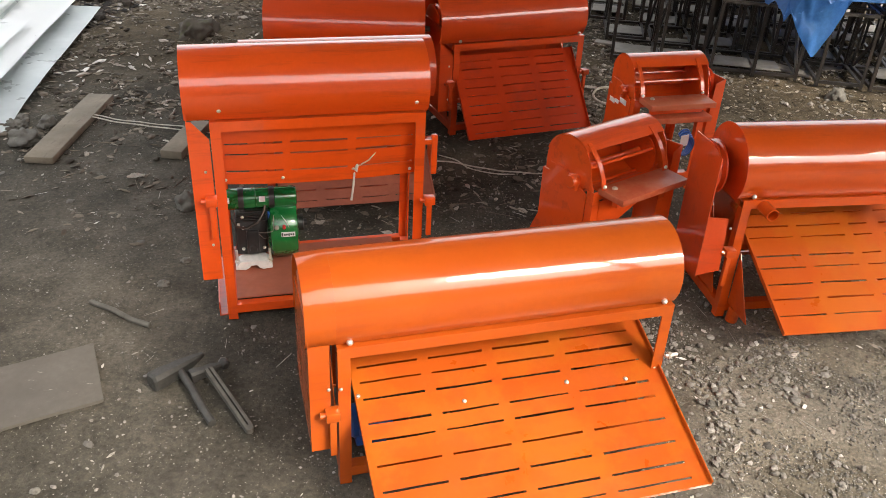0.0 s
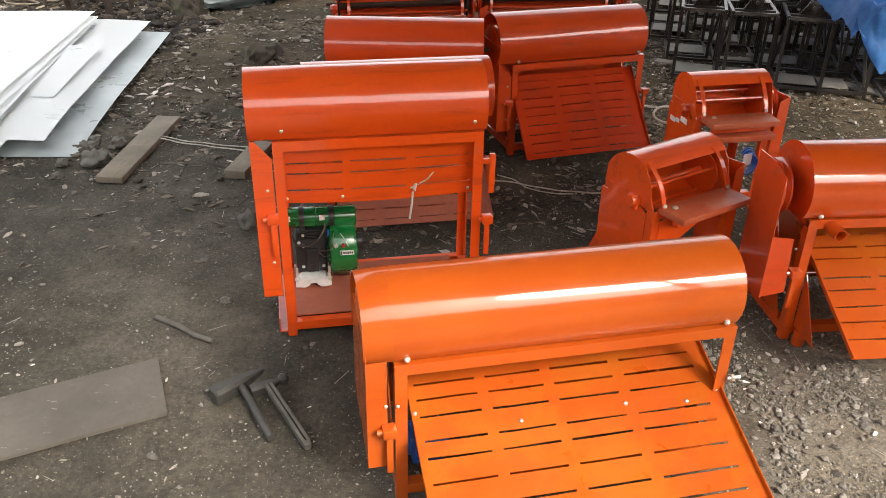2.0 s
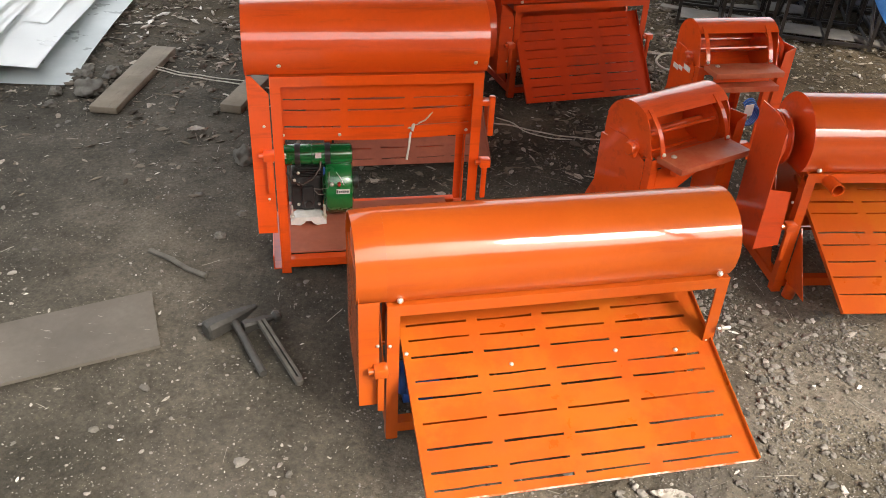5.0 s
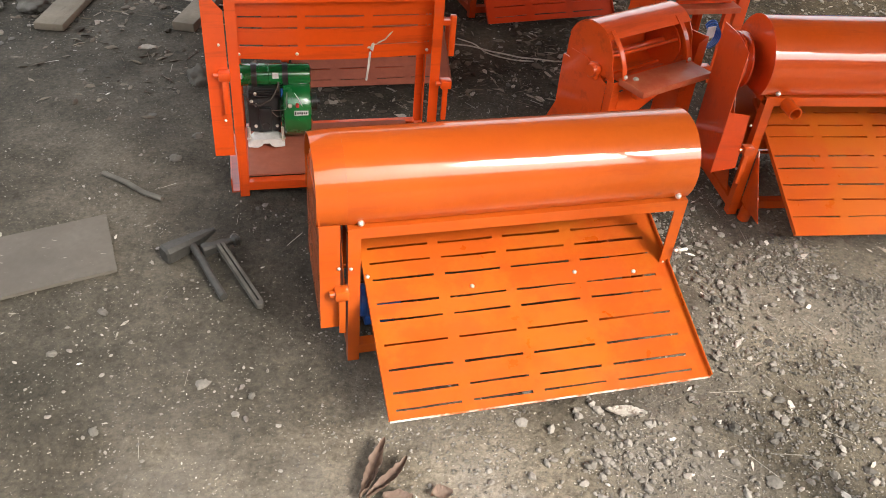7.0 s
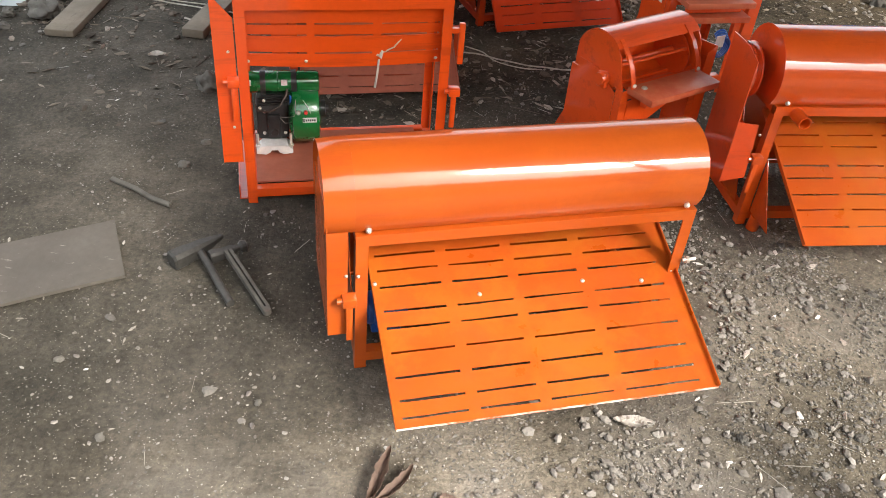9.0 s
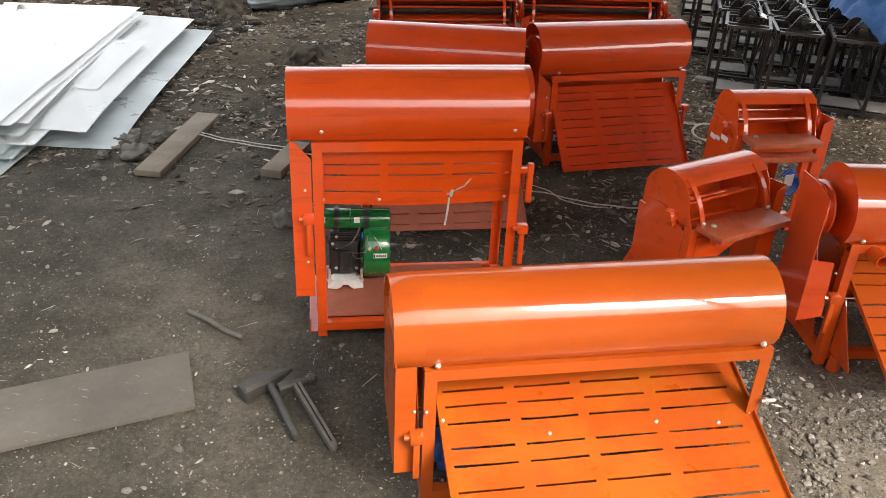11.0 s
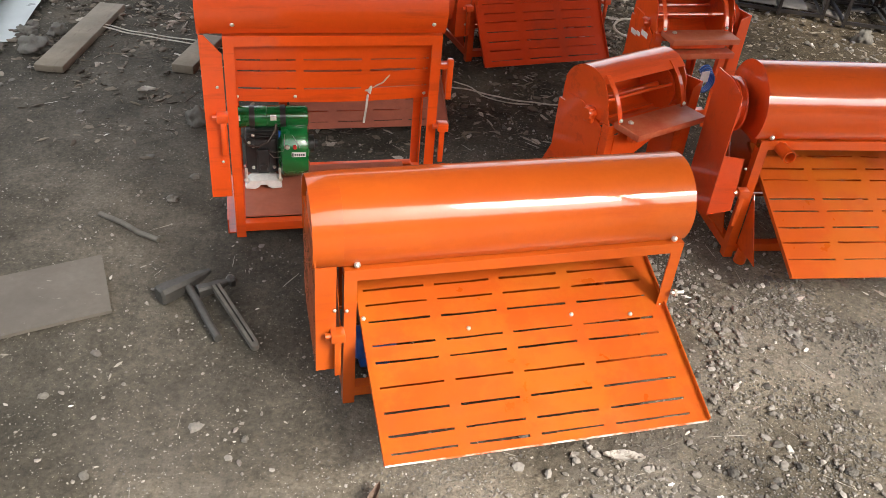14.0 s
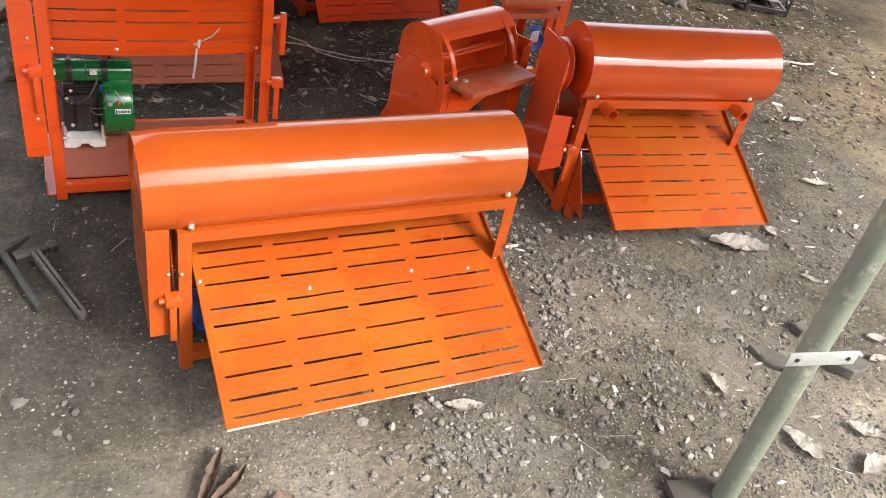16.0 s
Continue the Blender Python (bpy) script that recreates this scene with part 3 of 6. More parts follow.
        part("bare_edge", bm, BARE, tr, "worn pale metal front edge")
    for x, f in tray.get("bolts", ()):
        bm = bmesh.new()
        y = tray["top"][0] + (tray["low"][0] - tray["top"][0]) * f
        z = tray["top"][1] + (tray["low"][1] - tray["top"][1]) * f
        slope = math.atan2(tray["top"][1] - tray["low"][1], tray["top"][0] - tray["low"][0])
        dome_bolt(bm, Matrix.Translation((x, y, z)) @ Euler((slope, 0, 0)).to_matrix().to_4x4(), 0.006, 0.006)
        part("bolt", bm, BOLT, tr)
    # inner sheets
    if not engine_below:
        for xs in (0.006, W - 0.009):
            bm = bmesh.new()
            prism(bm, [(xs, 0.06, 0.055), (xs, D - 0.04, 0.055), (xs, D - 0.04, H - 0.04), (xs, 0.22, H - 0.04)], (0.003, 0, 0))
            part("side_sheet", bm, paint, th)
        bm = bmesh.new()
        prism(bm, [(0.035, D - 0.034, 0.055), (W - 0.035, D - 0.034, 0.055), (W - 0.035, D - 0.034, H - 0.035), (0.035, D - 0.034, H - 0.035)], (0, 0.003, 0))
        part("back_sheet", bm, paint, th)
    else:
        bm = bmesh.new()
        box(bm, 0.032, W - 0.032, 0.036, D - 0.036, 0.053, 0.058)
        part("base_plate", bm, PRIMER, th, "dusty dull red base plate")
    if pipes:
        bm = bmesh.new()
        prism(bm, [(0.034, 0.0, 0.055), (0.034, -0.13, 0.055), (0.034, 0.0, 0.25)], (0.003, 0, 0))
        part("skirt", bm, paint, th)
        for x in (0.07, W - 0.08):
            bm = bmesh.new()
            pipe(bm, (x, 0.0, H - 0.022), (x + 0.002, -0.06, H - 0.024), 0.021)
            part("pipe_socket", bm, paint, th, "short open orange pipe")
        bm = bmesh.new()
        pipe(bm, (0.048, -0.022, 0.0), (0.048, -0.03, 0.055), 0.021)
        part("pipe_socket", bm, paint, th, "short open orange pipe")
    return th


def sheller(m, W, H, label, group, wide=False, seed=1, second_bar=False, paint=None):
    """A small sheller: half-round hood with two curved straps over an open rotor, a shelf in front and a sheet body."""
    th = thing("sheller", m, label, "sheller", group)
    paint = paint or VERMILION
    core = 0.026 if wide else 0.011
    R, yc, zc = 0.105, 0.125, H + (0.075 if wide else 0.035)
    bm = bmesh.new()
    arc_sheet(bm, 0, W, yc, zc, R, 26 if wide else 44, 165, n=18, cuts=2)
    part("hood", bm, paint, th, "glossy orange half-round sheet hood")
    for x in (0.0, W - 0.004):
        bm = bmesh.new()
        ring = [(x, yc - (R - 0.004) * math.cos(radians(a)), zc + (R - 0.004) * math.sin(radians(a))) for a in np.linspace(2, 180, 22)]
        ring += [(x, yc + R - 0.004, H - 0.012), (x, 0.004, H - 0.012)]
        prism(bm, ring, (0.004, 0, 0))
        part("end_plate", bm, paint, th)
    for x in (0.012 if not wide else 0.05, W * 0.83 if not wide else W - 0.08):
        bm = bmesh.new()
        line = [(yc - 0.055, zc + 0.094), (yc - 0.075, zc + 0.079), (yc - 0.100, zc + 0.056), (yc - 0.122, zc + 0.025), (yc - 0.136, zc - 0.004), (yc - 0.145, H + 0.002)]
        lo = [(x, y, z) for y, z in line]
        hi = [(x, y - 0.004, z + 0.002) for y, z in line]
        prism(bm, lo + hi[::-1], (0.016, 0, 0))
        strap = part("strap", bm, paint, th)
        bm = bmesh.new()
        dome_bolt(bm, Matrix.Translation((x + 0.008, yc - 0.147, H + 0.014)) @ FRONT, 0.007, 0.007)
        part("bolt", bm, BOLT, strap, "pale zinc bolt")
    bm = bmesh.new()
    lathe(bm, [(0.010, -0.05 if wide else 0.0), (0.010, 0.012), (core, 0.013), (core, W - 0.013), (0.010, W - 0.012), (0.010, W + 0.07)], along_x(0, yc, zc - 0.02), 12)
    rotor = part("rotor", bm, STEEL if wide else paint, th)
    for k in range(6 if wide else 3):
        a = k * math.tau / (6 if wide else 3) + 0.5
        bm = bmesh.new()
        y, z = yc + 0.066 * math.cos(a), zc - 0.03 + 0.066 * math.sin(a)
        tube(bm, [(0.014, y, z), (W - 0.014, y, z)], 0.006, 8)
        part("beater_rod", bm, paint, rotor)
    for x in (0.012, W - 0.024):
        bm = bmesh.new()
        lathe(bm, [(0.012, 0), (0.078, 0), (0.078, 0.006), (0.012, 0.006)], along_x(x, yc, zc - 0.03), 20)
        part("rotor_disc", bm, STEEL if wide else paint, rotor)
    for x in (-0.022, W + 0.003):
        bm = bmesh.new()
        box(bm, x, x + 0.02, yc - 0.062, yc - 0.022, zc - 0.066, zc - 0.012, 0.008)
        lathe(bm, [(0.010, -0.008), (0.019, -0.008), (0.021, -0.004), (0.021, 0.024)], along_x(x, yc - 0.042, zc - 0.034), 18)
        part("bearing_block", bm, paint, th)
    # lower cross bar and shelf
    bm = bmesh.new()
    box(bm, 0.05, W - 0.06, -0.06, -0.035, H - 0.055, H - 0.035, 0.002)
    part("cross_bar", bm, paint, th)
    for x in (0.06, W - 0.075):
        bm = bmesh.new()
        box(bm, x, x + 0.012, -0.055, -0.002, H - 0.038, H - 0.0125)
        part("bracket", bm, paint, th)
    bm = bmesh.new()
    if wide:
        box(bm, 0.02, W - 0.045, -0.122, 0.002, H - 0.012, H, 0.002)
    else:
        box(bm, 0.02, W - 0.03, -0.106, 0.002, H - 0.022, H, 0.002)
    part("shelf", bm, SHELF, th, "flat dusty orange feed shelf")
    bm = bmesh.new()
    arc_sheet(bm, 0.006, W - 0.006, yc, zc - 0.01, R - 0.012, 160, 292, n=12)
    part("inner_sheet", bm, paint, th)
    if not wide:
        bm = bmesh.new()
        lathe(bm, [(0.009, 0), (0.010, 0.003), (0.006, 0.007)], Matrix.Translation((0.06, -0.03, H)), 12)
        part("bolt", bm, BOLT, th)
    if second_bar:
        bm = bmesh.new()
        box(bm, 0.03, W - 0.03, -0.095, -0.02, H - 0.085, H - 0.062, 0.002)
        part("lower_bar", bm, SHELF, th)
        # White scraps on the rim, built as flat patches.
        for y, z, d, h in ((0.06, H - 0.06, 0.055, 0.022), (0.125, H - 0.075, 0.03, 0.016), (0.16, H - 0.085, 0.045, 0.02)):
            bm = bmesh.new()
            box(bm, -0.0066, -0.0044, y, y + d, z, z + h, 0.0005)
            part("scuff", bm, LABEL, th, "thin white patch on the rim")
    # frame and body sheets
    for x, u in ((0, 1), (W, -1)):
        for y, v in ((0.0, 1), (0.24, -1)):
            bm = bmesh.new()
            angle_bar(bm, (x, y, 0), (x, y, H - 0.014), (u, 0, 0), (0, v, 0), 0.03)
            part("leg", bm, paint, th)
    for y, v in ((0.0, 1), (0.24, -1)):
        bm = bmesh.new()
        angle_bar(bm, (0.03, y, H - 0.015), (W - 0.03, y, H - 0.015), (0, v, 0), (0, 0, -1), 0.03)
        part("top_rail", bm, paint, th)
        bm = bmesh.new()
        angle_bar(bm, (0.03, y, 0.08), (W - 0.03, y, 0.08), (0, v, 0), (0, 0, -1), 0.03)
        part("base_rail", bm, paint, th)
    bm = bmesh.new()
    prism(bm, [(-0.004, 0.03, 0.10), (-0.004, 0.30, 0.10), (-0.004, 0.26, 0.20), (-0.004, 0.215, 0.30), (-0.004, 0.205, H + 0.02), (-0.004, 0.13, H + 0.02), (-0.004, 0.03, H - 0.03)], (0.003, 0, 0))
    part("side_sheet", bm, paint, th)
    if not wide and not second_bar:
        bm = bmesh.new()
        prism(bm, [(0.03, -0.003, H - 0.05), (W - 0.03, -0.003, H - 0.05), (0.03, -0.003, H - 0.19)], (0, 0.003, 0))
        part("front_sheet", bm, paint, th)
    # pulley guard on the far end
    gx = W + 0.075
    bm = bmesh.new()
    prism(bm, [(gx, 0.02, 0.10), (gx, 0.18, 0.10), (gx, 0.18, H + 0.04), (gx, 0.02, H + 0.05)], (0.003, 0, 0))
    part("guard_side", bm, paint, th)
    bm = bmesh.new()
    prism(bm, [(W + 0.02, 0.02, 0.06), (gx, 0.02, 0.10), (gx, 0.02, H + 0.05), (W + 0.035, 0.02, H + 0.03)], (0, 0.003, 0))
    part("guard_front", bm, paint, th)
    bm = bmesh.new()
    lathe(bm, [(0.015, -0.014), (0.055, -0.014), (0.062, -0.010), (0.053, 0.0), (0.062, 0.010), (0.055, 0.014), (0.015, 0.014)], along_x(W + 0.045, yc, zc - 0.03), 22)
    part("pulley", bm, paint, th)
    return th


# ---- ground ----
def ground_height(x, y):
    near = 0.010 * noise.noise((x * 1.3, y * 1.3, 0.0)) + 0.006 * noise.noise((x * 5, y * 5, 3.0)) + 0.003 * noise.noise((x * 15, y * 15, 9.0))
    far = max(0.0, min(1.0, (y - 6.0) / 3.0))
    soil = max(0.0, min(1.0, (y - 2.9) / 1.0)) * max(0.0, min(1.0, (1.2 - x) / 0.8 if y < 4.6 else 1.0))
    near += soil * (0.014 * noise.noise((x * 8, y * 8, 4.0)) + 0.010 * noise.noise((x * 19, y * 19, 7.0)))
    near += 0.05 * max(0.0, 1 - ((x + 1.75) / 0.8) ** 2 - ((y - 5.35) / 0.65) ** 2)
    left = max(0.0, min(1.0, (-x - 2.6) / 1.5)) * max(0.0, min(1.0, (y - 5.6) / 2.0))
    rough = max(far * 0.5, left)
    return near - 0.006 + rough * (0.05 + 0.07 * noise.noise((x * 1.7, y * 1.7, 8.0)) + 0.03 * noise.noise((x * 6, y * 6, 5.0)))


def graded(lo, hi, step, reach):
    a = list(np.arange(lo, hi + 1e-6, step))
    s, up, down = step, hi, lo
    before, after = [], []
    while up < reach:
        s *= 1.35
        up, down = up + s, down - s
        after.append(up)
        before.append(down)
    return before[::-1] + a + after


gx, gy = graded(-4.6, 3.6, 0.032, 500), graded(0.6, 9.0, 0.032, 500)
verts = [(x, y, ground_height(x, y)) for y in gy for x in gx]
n = len(gx)
faces = [(j * n + i, j * n + i + 1, (j + 1) * n + i + 1, (j + 1) * n + i) for j in range(len(gy) - 1) for i in range(n - 1)]
me = bpy.data.meshes.new("ground")
me.from_pydata(verts, [], faces)
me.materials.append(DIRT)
me.shade_smooth()
tagged(new("ground", me), "dark trodden dirt yard strewn with gravel and chips", "ground", kind="structure")

# ---- shed roof and far fence ----
bm = bmesh.new()
# The roof is out of view; its edges are set by where daylight falls.
RX0, RX1, RY0, RY1 = -1.3, 3.7, 0.4, 5.5
k = 90
pts = []
for i in range(k * 2 + 1):
    x = RX0 + (RX1 - RX0) * i / (k * 2)
    pts.append((x, 2.4 + 0.018 * (i % 2)))
lo0 = [bm.verts.new((x, RY0, z)) for x, z in pts]
hi0 = [bm.verts.new((x, RY1, z - 0.1)) for x, z in pts]
lo1 = [bm.verts.new((x, RY0, z + 0.004)) for x, z in pts]
hi1 = [bm.verts.new((x, RY1, z - 0.096)) for x, z in pts]
for i in range(k * 2):
    bm.faces.new((lo0[i], lo0[i + 1], hi0[i + 1], hi0[i]))
    bm.faces.new((lo1[i], hi1[i], hi1[i + 1], lo1[i + 1]))
    bm.faces.new((lo0[i], lo1[i], lo1[i + 1], lo0[i + 1]))
    bm.faces.new((hi0[i], hi0[i + 1], hi1[i + 1], hi1[i]))
for i in (0, k * 2):
    bm.faces.new((lo0[i], hi0[i], hi1[i], lo1[i]))
solid("ceiling", bm, ROOF, Matrix(), "corrugated metal shed roof", "roof", kind="structure")


def fence_panel(m):
    bm = bmesh.new()
    prof = [(0.012 * (i % 2), i * 0.055) for i in range(30)]
    a = [bm.verts.new((0, y, z)) for y, z in prof]
    b = [bm.verts.new((1.05, y, z)) for y, z in prof]
    for i in range(len(prof) - 1):
        bm.faces.new((a[i], b[i], b[i + 1], a[i + 1]))
    bmesh.ops.solidify(bm, geom=list(bm.faces), thickness=0.004)
    return finish("fence_panel", bm, FENCE, 20)


# Unseen walls, added to cut the low sky out of the drum reflections.
bm = bmesh.new()
box(bm, -9, 8, -4.2, -4.0, 0, 3.0)
solid("wall_south", bm, STONE, Matrix(), "plain unseen wall added behind the yard to bound sky reflections", "wall", kind="structure")
bm = bmesh.new()
box(bm, 8.0, 8.2, -4.2, 6.5, 0, 2.9)
solid("wall_east", bm, STONE, Matrix(), "plain unseen wall added beside the yard to bound sky reflections", "wall", kind="structure")
fence = tagged(new("fence"), "pale green ribbed sheet fence with dark posts", "fence", kind="structure")
fence.matrix_world = pose(-0.4, 13.9, 0.0, 0, 0, 9)
panel_mesh = fence_panel(None)
for i in range(8):
    p = new("fence_panel", panel_mesh)
    p.parent = fence
    p.location = (i * 1.12 + 0.04, 0, 0.02)
    bm = bmesh.new()
    box(bm, i * 1.12 - 0.03, i * 1.12 + 0.03, -0.04, 0.05, 0, 1.75, 0.004)
    part("fence_post", bm, STEEL, fence)


def roof_pole(x, y, top, r, label, lean=0, yaw=0):
    th = thing("support_pole", pose(x, y, 0, 0, lean, yaw), label, "pole")
    bm = bmesh.new()
    tube(bm, [(0, 0, 0), (0, 0, top)], r, 20)
    part("pole", bm, POLE, th)
    return th


pole = roof_pole(1.105, 1.160, 2.41, 0.0285, "greenish grey painted steel support pole with a bracket", 0, 6)
bm = bmesh.new()
box(bm, -0.082, 0.088, -0.0325, -0.028, 0.512, 0.548, 0.001)
br = part("bracket", bm, BRACKET, pole, "pale flat steel bracket with bolt holes")
for x in (-0.06, 0.065):
    bm = bmesh.new()
    lathe(bm, [(0.005, 0), (0.005, 0.002)], Matrix.Translation((x, -0.033, 0.53)) @ FRONT, 10)
    part("bolt_hole", bm, BLACK, br)
bm = bmesh.new()
box(bm, -0.13, 0.05, -0.05, 0.06, -0.004, 0.02, 0.004)
part("foot_block", bm, BOARD, pole, "flat wooden block under the pole")
roof_pole(0.24, 7.15, 2.31, 0.03, "thin grey steel support pole")

# ---- large threshers ----
GROUP = "orange threshers in the yard"
LAB = "orange painted steel thresher with a rounded drum cover and slotted tray"
M1 = thresher(pose(-0.226, 1.524, 0, 0, 0, 17.5), 0.865, 0.428, (-0.072, 0.868), "bright orange thresher with its wide slotted tray lowered over the dirt", GROUP,
              dict(top=(0.174, 0.2913), low=(-0.31, 0.112), x0=0.048, x1=0.855, cols=4, rows=9, edge=True, bolts=[(0.313, 0.380), (0.592, 0.362), (0.753, 0.394), (0.055, 0.270), (0.845, 0.349)], slot=0.0062,
                   columns=[(0.066, 0.223), (0.251, 0.398), (0.426, 0.586), (0.617, 0.814)],
                   spread=[0.1118, 0.2045, 0.2982, 0.4182, 0.5136, 0.64, 0.7564, 0.8727, 0.9491]), D=0.36, seed=3, lug_z=0.25, lift=0.07, R_DRUM=0.117, notch=False, paint=ORANGE, tray_paint=TRAY, plate=-0.019, lug_x=-0.017, right_lug="bolt", right_z=0.275, taper=0.009)
bm = bmesh.new()
lathe(bm, [(0.038, 0), (0.044, 0.008), (0.044, 0.10), (0.038, 0.11)], along_x(0.040, 0.105, 0.112), 24)
box(bm, 0.055, 0.135, 0.07, 0.14, 0.051, 0.085, 0.004)
box(bm, 0.060, 0.110, 0.045, 0.07, 0.10, 0.145, 0.004)
part("motor", bm, MOTOR_BLUE, M1, "dark blue motor inside the frame")

M2 = thresher(pose(-0.679, 2.203, 0, 0, 0, 15.6), 0.63, 0.68, (-0.068, 0.639), "tall orange thresher with a green engine and its tray folded up", GROUP,
              dict(top=(0.036, 0.648), low=(0.052, 0.462), cols=3, rows=3, x0=0.012, x1=0.614, bow=0.012, lip=0.0, bolts=[(0.03, 0.93), (0.20, 0.95), (0.595, 0.93)],
                   columns=[(0.034, 0.203), (0.226, 0.398), (0.424, 0.60)], spread=[0.27, 0.46, 0.75]), D=0.385, seed=5, lug_z=0.44, engine_below=True, lift=0.07, R_DRUM=0.118, plate=-0.004, guard_low=0.16, tray_paint=VERMILION, right_z=0.392, rear_out=0.034, bolt_z=0.034)
bm = bmesh.new()
box(bm, 0.652, 0.670, -0.004, 0.014, 0.475, 0.605, 0.003)
box(bm, 0.630, 0.652, 0.0, 0.010, 0.575, 0.590)
part("hinge_bar", bm, VERMILION, M2)
bm = bmesh.new()
box(bm, -0.026, -0.001, 0.0, 0.36, 0.018, 0.022)
box(bm, -0.026, -0.022, 0.0, 0.36, 0.0225, 0.07)
part("base_ledge", bm, SHADED_RED, M2)
for x0, x1 in ((0.0045, 0.0075), (0.6225, 0.6255)):
    bm = bmesh.new()
    prism(bm, [(x0, 0.036, 0.645), (x0, 0.13, 0.645), (x0, 0.11, 0.50), (x0, 0.052, 0.462)], (x1 - x0, 0, 0))
    part("tray_cheek", bm, VERMILION, M2)
thresher(pose(-0.712, 2.985, 0, 0, 0, 16), 0.635, 0.43, (-0.07, 0.67), "orange thresher standing behind a taller one", GROUP,
         dict(top=(0.12, 0.33), low=(-0.22, 0.10), cols=4, rows=9, slot=0.004), seed=7, paint=SHADED_RED, tray_paint=PRIMER)
thresher(pose(0.0, 3.82, 0, 0, 0, 23.5), 0.69, 0.45, (-0.075, 0.685), "red-orange thresher with its slotted tray lowered", GROUP,
         dict(top=(0.08, 0.37), low=(-0.19, 0.05), cols=3, rows=9, x0=0.018, x1=0.665, slot=0.0045), seed=9, paint=SHADED_RED)
# Guard, pulley and left end plate are painted darker, for their shaded side.
thresher(pose(0.937, 2.3725, 0, 0, 0, 10.8), 0.662, 0.443, (-0.022, 0.708), "orange thresher with a bare pulley, pipe sockets and lowered tray", GROUP,
         dict(top=(0.172, 0.3445), low=(-0.29, 0.13), cols=4, rows=8, x0=0.062, x1=0.665, columns=[(0.074, 0.230), (0.259, 0.420), (0.452, 0.520), (0.565, 0.632)], spread=[0.1045, 0.2036, 0.2964, 0.4364, 0.5255, 0.6436, 0.7591, 0.8755]),
         guard="open", pipes=True, seed=11, lift=0.083, paint=RED_ORANGE, tray_paint=TRAY, guard_paint=SHADED_RED, right_lug="none")
thresher(pose(-0.785, 3.696, 0, 0, 0, 5), 0.61, 0.43, (-0.07, 0.65), "dull red-orange thresher in the second row", GROUP,
         dict(top=(0.10, 0.34), low=(-0.1, 0.2), cols=3, rows=7), seed=13, paint=SHADED_RED)

# ---- shellers ----
SG = "orange shellers in the yard"
sheller(pose(0.47, 2.40, 0, 0, 0, 38), 0.36, 0.44, "small orange sheller with a half-round hood and feed shelf", SG, paint=SCARLET)
sheller(pose(0.746, 3.272, 0, 0, 0, 17), 0.342, 0.44, "small orange sheller with scuffed shelf near black frames", SG, second_bar=True, paint=SCARLET)
for x, y, a, w in ((-0.935, 4.37, 17, 0.74), (-0.20, 4.66, 12.5, 0.78), (-1.11, 5.58, 15.8, 0.78), (-0.336, 5.72, 0.3, 0.76)):
    sheller(pose(x, y, 0, 0, 0, a), w, 0.485, "wide red-orange sheller with a long hood", SG, wide=True, paint=SHADED_RED)


